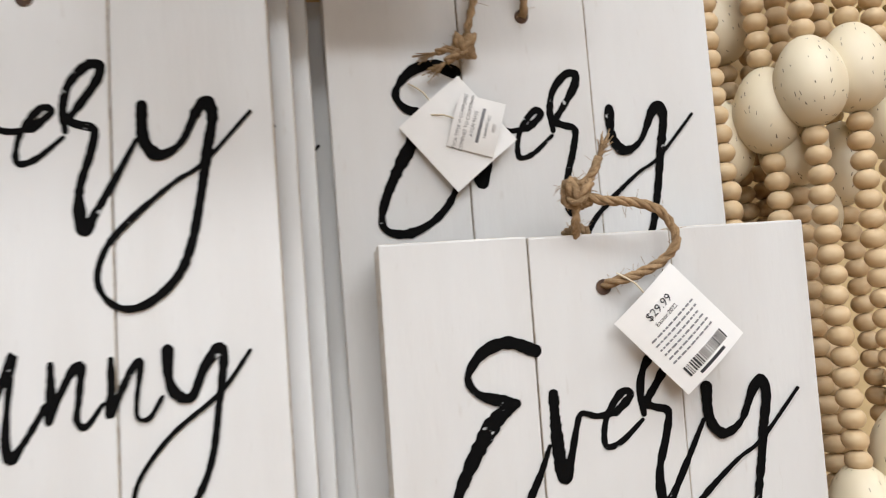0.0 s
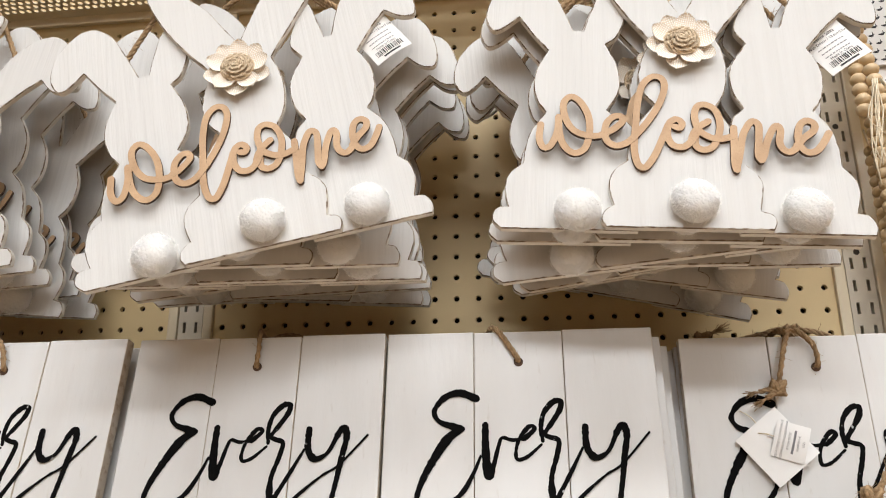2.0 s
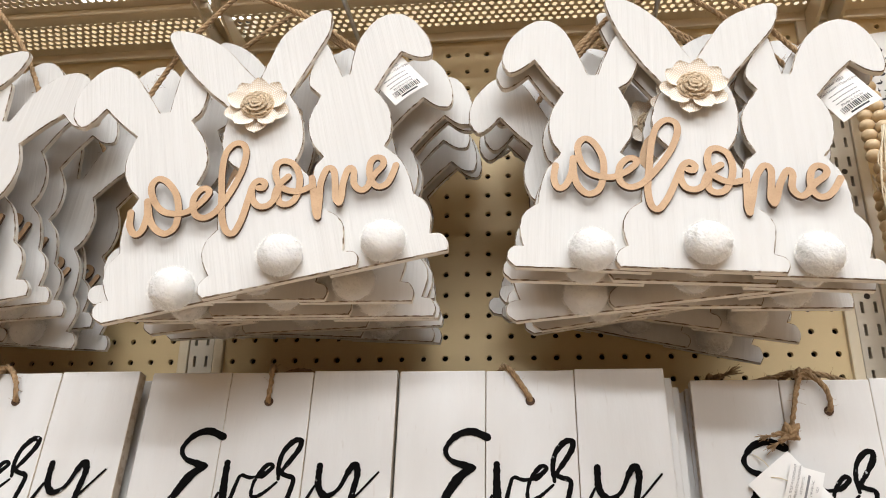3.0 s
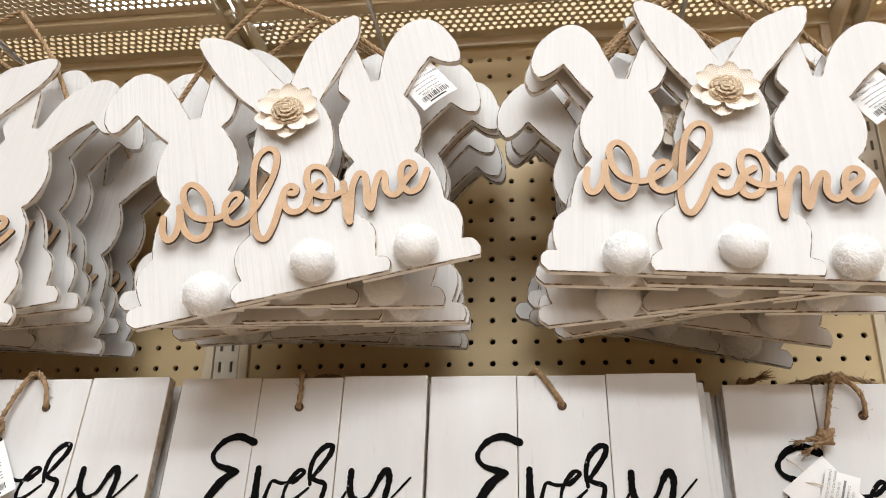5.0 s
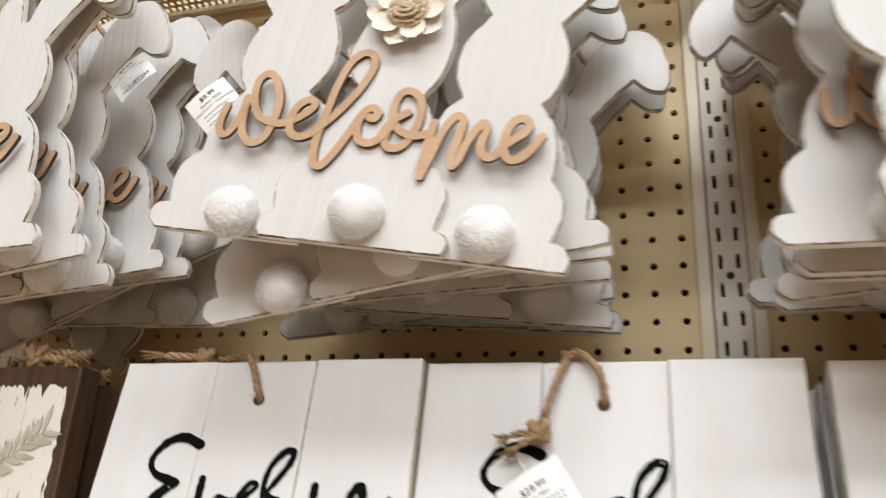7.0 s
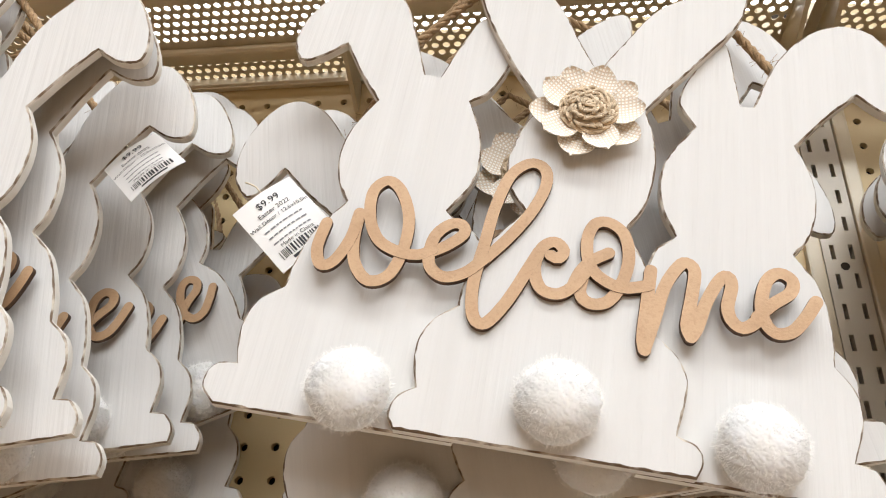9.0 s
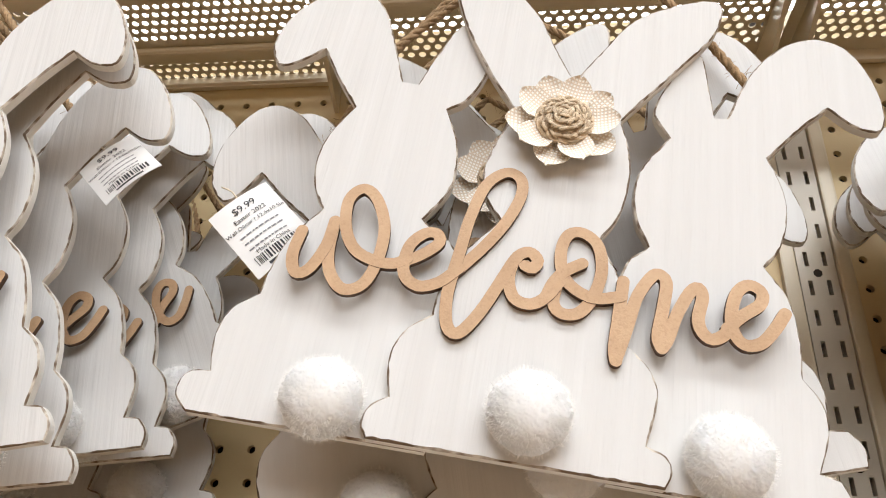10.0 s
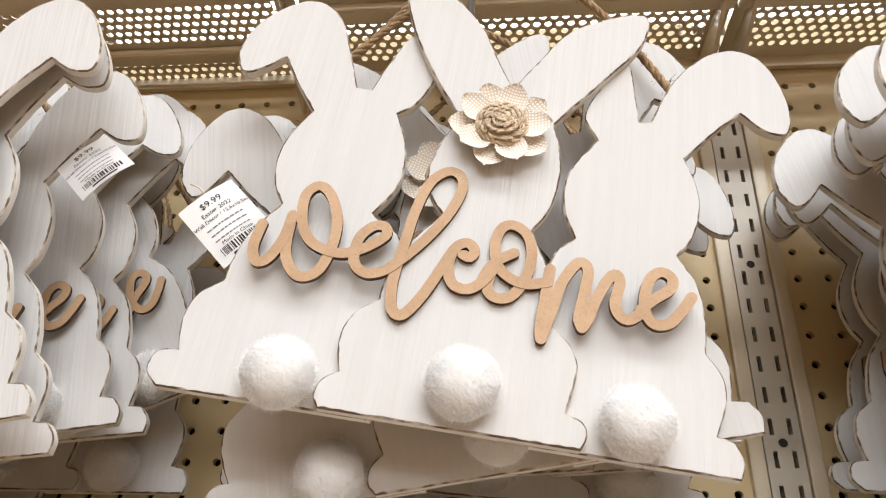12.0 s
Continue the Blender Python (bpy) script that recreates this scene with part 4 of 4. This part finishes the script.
# ---- paper tags ----
def tag(kind, m):
    """A swing tag: card with printed lines, a bar code and a price."""
    top = empty("price_tag", "white paper swing tag with a bar code" if kind in ("small", "large") else "plain white paper swing tag on a string" if kind == "blank" else "white paper tag with small printed notice", "tag", "paper tags")
    top.matrix_world = m
    w, h = {"small": (0.038, 0.050), "large": (0.043, 0.052), "blank": (0.046, 0.050), "notice": (0.031, 0.027)}[kind]
    bm = bmesh.new()
    q = [(-w / 2, -h / 2), (w / 2, -h / 2), (w / 2, h / 2), (-w / 2, h / 2)]
    cols = 8
    for s in (0, 1):
        rows = []
        for i in range(cols + 1):
            f = i / cols
            bend = -0.0022 * math.sin(f * math.pi) + 0.0004 * s
            rows.append([bm.verts.new((-w / 2 + w * f, bend, -h / 2)), bm.verts.new((-w / 2 + w * f, bend, h / 2))])
        for a, b in zip(rows, rows[1:]):
            bm.faces.new((a[0], b[0], b[1], a[1]) if not s else (a[1], b[1], b[0], a[0])).smooth = True
    part("card", bm, PAPER, top)

    def yat(x):
        return -0.0022 * math.sin((x / w + 0.5) * math.pi) - 0.00025

    def bar(bm, x0, z0, x1, z1):
        n = max(1, int((x1 - x0) / 0.004))
        for i in range(n):
            a, b = x0 + (x1 - x0) * i / n, x0 + (x1 - x0) * (i + 1) / n
            bm.faces.new([bm.verts.new((u, yat(u), v)) for u, v in ((a, z0), (b, z0), (b, z1), (a, z1))])

    if kind in ("small", "large"):
        for body, size, z in (("$9.99" if kind == "small" else "$29.99", 0.0064 if kind == "small" else 0.0062, h / 2 - (0.0095 if kind == "small" else 0.0125)),) + ((("Easter 2022", 0.0042, h / 2 - 0.0150), ("Wall D\u00e9cor / 12.6x10.5in", 0.0036, h / 2 - 0.0195), ("Made in China", 0.0036, h / 2 - 0.0375)) if kind == "small" else (("Easter 2022", 0.0032, h / 2 - 0.0170),)):
            me = text_mesh(body, size)
            for v in me.vertices:
                v.co.y = yat(v.co.x) - 0.0001
                v.co.z += z
            me.materials.append(INK)
            ob = new("printed_text", me)
            ob.parent = top
        bm = bmesh.new()
        rr = random.Random(2)
        lines = (0.024, 0.0285, 0.033) if kind == "small" else (0.0205, 0.0235, 0.0265, 0.0295, 0.0325, 0.0355)
        for z in lines:
            x = -w / 2 + 0.006
            while x < w / 2 - 0.008:
                l = rr.uniform(0.0012, 0.0034)
                bar(bm, x, h / 2 - z - 0.0005, min(x + l, w / 2 - 0.006), h / 2 - z + 0.0005)
                x += l + 0.0007
        part("print_line", bm, GREY_INK, top)["kind"] = "stuff"
        bm = bmesh.new()
        x = -0.014
        while x < 0.014:
            l = rr.choice((0.0004, 0.0004, 0.0008, 0.0012))
            bm.faces.new([bm.verts.new((u, yat(u), v)) for u, v in ((x, -h / 2 + 0.0055), (x + l, -h / 2 + 0.0055), (x + l, -h / 2 + 0.0115), (x, -h / 2 + 0.0115))])
            x += l + rr.choice((0.0004, 0.0006, 0.001))
        bar(bm, -0.009, -h / 2 + 0.0025, 0.009, -h / 2 + 0.0042)
        part("bar_code", bm, INK, top)["kind"] = "stuff"
    elif kind == "notice":
        for i, body in enumerate(("TSCA TITLE VI COMPLIANT", "COMPLIES TO CALIFORNIA", "ATCM 93120", "", "HWPW-VC", "1021")):
            z = 0.0088 - i * 0.0039
            if not body:
                bm = bmesh.new()
                bar(bm, -0.010, z - 0.0002, 0.010, z + 0.0016)
                part("print_line", bm, GREY_INK, top)
                continue
            me = text_mesh(body, 0.0027)
            for v in me.vertices:
                v.co.y = yat(v.co.x) - 0.0001
                v.co.z += z
            me.materials.append(GREY_INK)
            ob = new("printed_text", me)
            ob.parent = top
    bm = bmesh.new()
    ring = [Vector((0.0018 * math.cos(t / 10 * 6.283), -0.0008, h / 2 - 0.004 + 0.0018 * math.sin(t / 10 * 6.283))) for t in range(11)]
    tube(bm, ring, 0.0004, 5)
    tube(bm, smooth_line([(0, -0.0008, h / 2 - 0.003), (0.001, -0.001, h / 2 + 0.006), (-0.001, 0.003, h / 2 + 0.016)], 0.004), 0.0005, 5)
    part("string_loop", bm, THREAD, top)
    return top


tag("small", pose(-0.4120, -0.2310, 1.5920, -5, -42, 6))
tag("small", pose(-0.5079, -0.2220, 1.6400, -20, -44, 1))
tag("small", pose(0.2350, -0.2620, 1.6600, -8, -38, 8))
tag("small", pose(0.6290, -0.2560, 1.6260, -8, -30, -8))
tag("large", pose(-0.1610, -0.2130, 1.3080, -10, -33, 0))
tag("large", pose(0.6640, -0.2280, 1.1840, -6, -42, 0))
tag("blank", pose(0.5680, -0.1650, 1.2975, -8, -38, 2))
tag("notice", pose(0.5780, -0.1700, 1.3010, -8, -72, 0))


# ---- bead and egg garlands ----
def bead_mesh():
    bm = bmesh.new()
    bmesh.ops.create_uvsphere(bm, u_segments=14, v_segments=9, radius=0.0082)
    for v in bm.verts:
        v.co.z *= 0.86
        if abs(v.co.z) > 0.0062:
            v.co.z = math.copysign(0.0062, v.co.z)
    for f in bm.faces:
        f.smooth = True
    me = bpy.data.meshes.new("bead")
    bm.to_mesh(me)
    bm.free()
    me.materials.append(BEAD)
    return me


def egg_mesh(seed):
    rnd = random.Random(seed)
    bm = bmesh.new()
    bmesh.ops.create_uvsphere(bm, u_segments=28, v_segments=18, radius=1)

    def shape(v):
        t = v.z
        return Vector((v.x * 0.0225 * (1 - 0.13 * t), v.y * 0.0225 * (1 - 0.13 * t), t * 0.031))

    for v in bm.verts:
        v.co = shape(v.co)
    for f in bm.faces:
        f.smooth = True
    for _ in range(75):
        d = Vector((rnd.gauss(0, 1), rnd.gauss(0, 1), rnd.gauss(0, 1))).normalized()
        a = d.orthogonal().normalized()
        a = (a * 0.3 + Vector((0, 0, 1)).cross(d).cross(d) * -1.0 + d.orthogonal() * rnd.uniform(-0.6, 0.6)).normalized()
        b = d.cross(a).normalized()
        l, w = rnd.uniform(0.015, 0.055), rnd.uniform(0.008, 0.017)
        q = [shape((d + a * (s * l) + b * (t * w)).normalized()) * 1.006 for s, t in ((-1, -1), (1, -0.5), (1, 0.6), (-0.9, 1))]
        f = bm.faces.new([bm.verts.new(v) for v in q])
        f.material_index = 1
    me = bpy.data.meshes.new("egg")
    bm.to_mesh(me)
    bm.free()
    me.materials.append(CREAM)
    me.materials.append(SPECK)
    return me


BEAD_ME = bead_mesh()
EGGS = [egg_mesh(i) for i in range(3)]


def garland(x, y, z_top, z_bot, eggs, seed, sway=0.004, lean=-7):
    """A hanging string of wooden beads broken by speckled eggs."""
    rnd = random.Random(seed)
    top = empty("bead_garland", "natural wooden bead garland with speckled cream eggs", "garland", "bead garlands")
    top.matrix_world = pose(x, y, z_top, lean, 0, 0)
    z = 0.0
    ph = rnd.uniform(0, 6)
    line = []
    left = sorted((z_top - e for e in eggs))
    while z < z_top - z_bot:
        dx, dy = sway * math.sin(z * 9 + ph), sway * math.cos(z * 7 + ph)
        if left and z > left[0] - 0.031:
            e = new("egg", EGGS[rnd.randrange(3)])
            e.parent = top
            e.location = (dx, dy, -left[0])
            e.rotation_euler = (rnd.uniform(-0.12, 0.12), rnd.uniform(-0.15, 0.15), rnd.uniform(0, 6))
            line.append((dx, dy, -left[0]))
            z = left[0] + 0.031 + 0.006
            left.pop(0)
            continue
        b = new("bead", BEAD_ME)
        b.parent = top
        b.location = (dx + rnd.uniform(-0.0008, 0.0008), dy, -z)
        b.rotation_euler = (rnd.uniform(-0.12, 0.12), rnd.uniform(-0.12, 0.12), rnd.uniform(0, 6))
        line.append((dx, dy, -z))
        z += 0.0128
    bm = bmesh.new()
    tube(bm, [(0, 0, 0.03)] + line, 0.0012, 5)
    part("string", bm, THREAD, top)
    return top


garland(0.806, -0.100, 1.60, 1.03, (1.322, 1.048), 1, 0.003)
garland(0.786, -0.078, 1.60, 1.08, (1.308,), 2)
garland(0.812, -0.068, 1.58, 1.02, (1.285,), 3)
garland(0.842, -0.095, 1.62, 1.00, (1.330, 1.08), 4)
garland(0.768, -0.056, 1.58, 1.10, (1.290,), 5)
garland(0.828, -0.045, 1.60, 1.00, (1.24,), 6)
garland(0.880, -0.075, 1.60, 1.00, (1.300, 1.12), 7)
garland(0.738, -0.050, 1.66, 1.12, (1.325,), 8, 0.006, -4)
garland(0.756, -0.078, 1.60, 1.10, (), 9, 0.004)
garland(0.790, -0.036, 1.60, 1.00, (1.38,), 10, 0.005)
garland(0.744, -0.030, 1.62, 1.08, (), 12, 0.004)
garland(0.772, -0.028, 1.62, 1.05, (), 13, 0.005)
garland(0.812, -0.022, 1.60, 1.02, (), 14, 0.005)
garland(0.860, -0.050, 1.60, 1.00, (1.27,), 11, 0.005)
garland(0.728, -0.105, 1.735, 1.62, (), 15, 0.009)
garland(0.712, -0.090, 1.700, 1.63, (), 16, 0.006)

hook = empty("peg_hook", "long zinc wire display hook in the pegboard", "hook", "peg hooks")
hook.matrix_world = pose(0.790, 0, 1.655)
bm = bmesh.new()
tube(bm, smooth_line([(0, 0.004, 0), (0, -0.12, 0), (0, -0.18, 0.002), (0, -0.19, 0.012)], 0.02), 0.0028, 8)
part("wire_rod", bm, ZINC, hook)

# printed header card and tassel of the garlands
def header_card(m, w, h):
    """A folded card printed all over with small dark rabbits."""
    card = empty("header_card", "white folded header card printed with small dark rabbits", "card", "header cards")
    card.matrix_world = m
    bm = bmesh.new()
    box(bm, -w / 2, 0, -h / 2, w / 2, 0.0012, h / 2)
    part("card", bm, PAPER, card)
    bm = bmesh.new()
    for j in range(int(h / 0.0105) - 1):
        for i in range(int(w / 0.0105) - 1):
            c = Vector((-w / 2 + 0.008 + i * 0.0105 + (0.005 if j % 2 else 0), -0.0003, -h / 2 + 0.006 + j * 0.0105))
            for du, dv, ru, rv in ((0, 0, 0.0026, 0.0015), (0.0024, 0.0014, 0.0012, 0.0011), (0.0020, 0.0032, 0.0004, 0.0016), (-0.0025, 0.0004, 0.0007, 0.0007)):
                bm.faces.new([bm.verts.new(c + Vector((du + ru * math.cos(a), -0.00005 * (du > 0), dv + rv * math.sin(a)))) for a in [k * 0.7854 for k in range(8)]])
    part("printed_pattern", bm, INK, card, "small dark printed rabbits")["kind"] = "stuff"
    return card


header_card(pose(0.775, -0.085, 1.752, -4, -4, -6), 0.090, 0.105)
header_card(pose(0.752, -0.080, 1.690, -6, 3, 10), 0.075, 0.030)

tas = empty("tassel", "loose pale cotton tassel threads hanging from the garland", "tassel")
tas.matrix_world = pose(0.716, -0.135, 1.655)
bm = bmesh.new()
rnd = random.Random(8)
for i in range(11):
    a = rnd.uniform(-0.012, 0.014)
    ln = rnd.uniform(0.05, 0.115)
    tube(bm, smooth_line([(a * 0.3, rnd.uniform(-0.004, 0.004), 0.0), (a + rnd.uniform(-0.006, 0.006), 0, -ln * 0.35), (a + rnd.uniform(-0.008, 0.008), 0, -ln * 0.7), (a * 1.2 + rnd.uniform(-0.01, 0.01), 0, -ln)], 0.006), 0.0008, 5)
part("thread_tuft", bm, THREAD, tas)

# ---- brown framed sign beside the plank signs ----
def chippy_sign(x, y, z):
    top = empty("rustic_sign", "brown wooden sign with chipped white paint and a painted sprig", "sign", "rustic signs")
    top.matrix_world = pose(x, y, z, -1, 0, 0)
    w, h = 0.30, 0.45
    bm = bmesh.new()
    box(bm, -w, 0.0, -h, 0, 0.022, 0, bevel=0.0015)
    part("board", bm, BROWN, top)
    rr = random.Random(3)
    edge = [(-w + 0.012, -h + 0.012), (-0.010, -h + 0.012)]
    zz = -h + 0.02
    while zz < -0.022:
        edge.append((-0.008 + rr.uniform(-0.0018, 0.0012), zz))
        zz += 0.004
    xx = -0.010
    while xx > -w + 0.014:
        edge.append((xx, -0.014 - rr.choice((0.0, 0.002, 0.004, 0.010, 0.014)) * rr.random()))
        xx -= rr.uniform(0.0015, 0.003)
    bm = bmesh.new()
    f = bm.faces.new([bm.verts.new((u, -0.0006, v)) for u, v in edge])
    f.normal_update()
    bmesh.ops.triangulate(bm, faces=[f])
    bmesh.ops.recalc_face_normals(bm, faces=bm.faces)
    part("painted_panel", bm, CHIPPED, top, "chipped white painted panel")
    bm = bmesh.new()
    stem = [(-0.125, -0.125), (-0.080, -0.095), (-0.045, -0.066), (-0.022, -0.050)]
    ribbon(bm, stem, [0.0022, 0.0018, 0.0014, 0.0008], -0.0008, 0.0003, 0.0001, 0.003, 0, 0)
    line = smooth_line(stem, 0.009)
    for i, c in enumerate(line[1:]):
        for s in (-1, 1):
            a = radians(35 + s * (38 + rr.uniform(-8, 8)))
            l = rr.uniform(0.014, 0.022)
            p1 = (c[0] + math.cos(a) * l * 0.5, c[1] + math.sin(a) * l * 0.5)
            p2 = (c[0] + math.cos(a) * l, c[1] + math.sin(a) * l)
            ribbon(bm, [(c[0], c[1]), p1, p2], [0.0008, 0.0042, 0.0006], -0.0008 - 0.00005 * i, 0.0003, 0.0001, 0.003, 0, 0)
    part("painted_sprig", bm, SPRIG, top, "faded olive sprig")
    bm = bmesh.new()
    rope(bm, [(-0.085, 0.02, 0.004), (-0.070, 0.008, 0.008), (-0.045, 0.006, 0.010)], 0.003, (True, False), 31)
    knot(bm, (-0.050, 0.008, 0.009), 0.0045, 32)
    rope(bm, [(-0.050, 0.008, 0.010), (-0.030, 0.008, 0.012), (-0.014, 0.004, 0.010)], 0.0034, (False, True), 33)
    rope(bm, [(-0.050, 0.008, 0.008), (-0.032, 0.002, 0.007), (-0.018, 0.000, 0.005)], 0.003, (False, True), 34)
    part("jute_bow", bm, JUTE, top, "frayed jute bow")
    return top


chippy_sign(-0.514, -0.205, 1.400)
chippy_sign(-0.520, -0.172, 1.392)
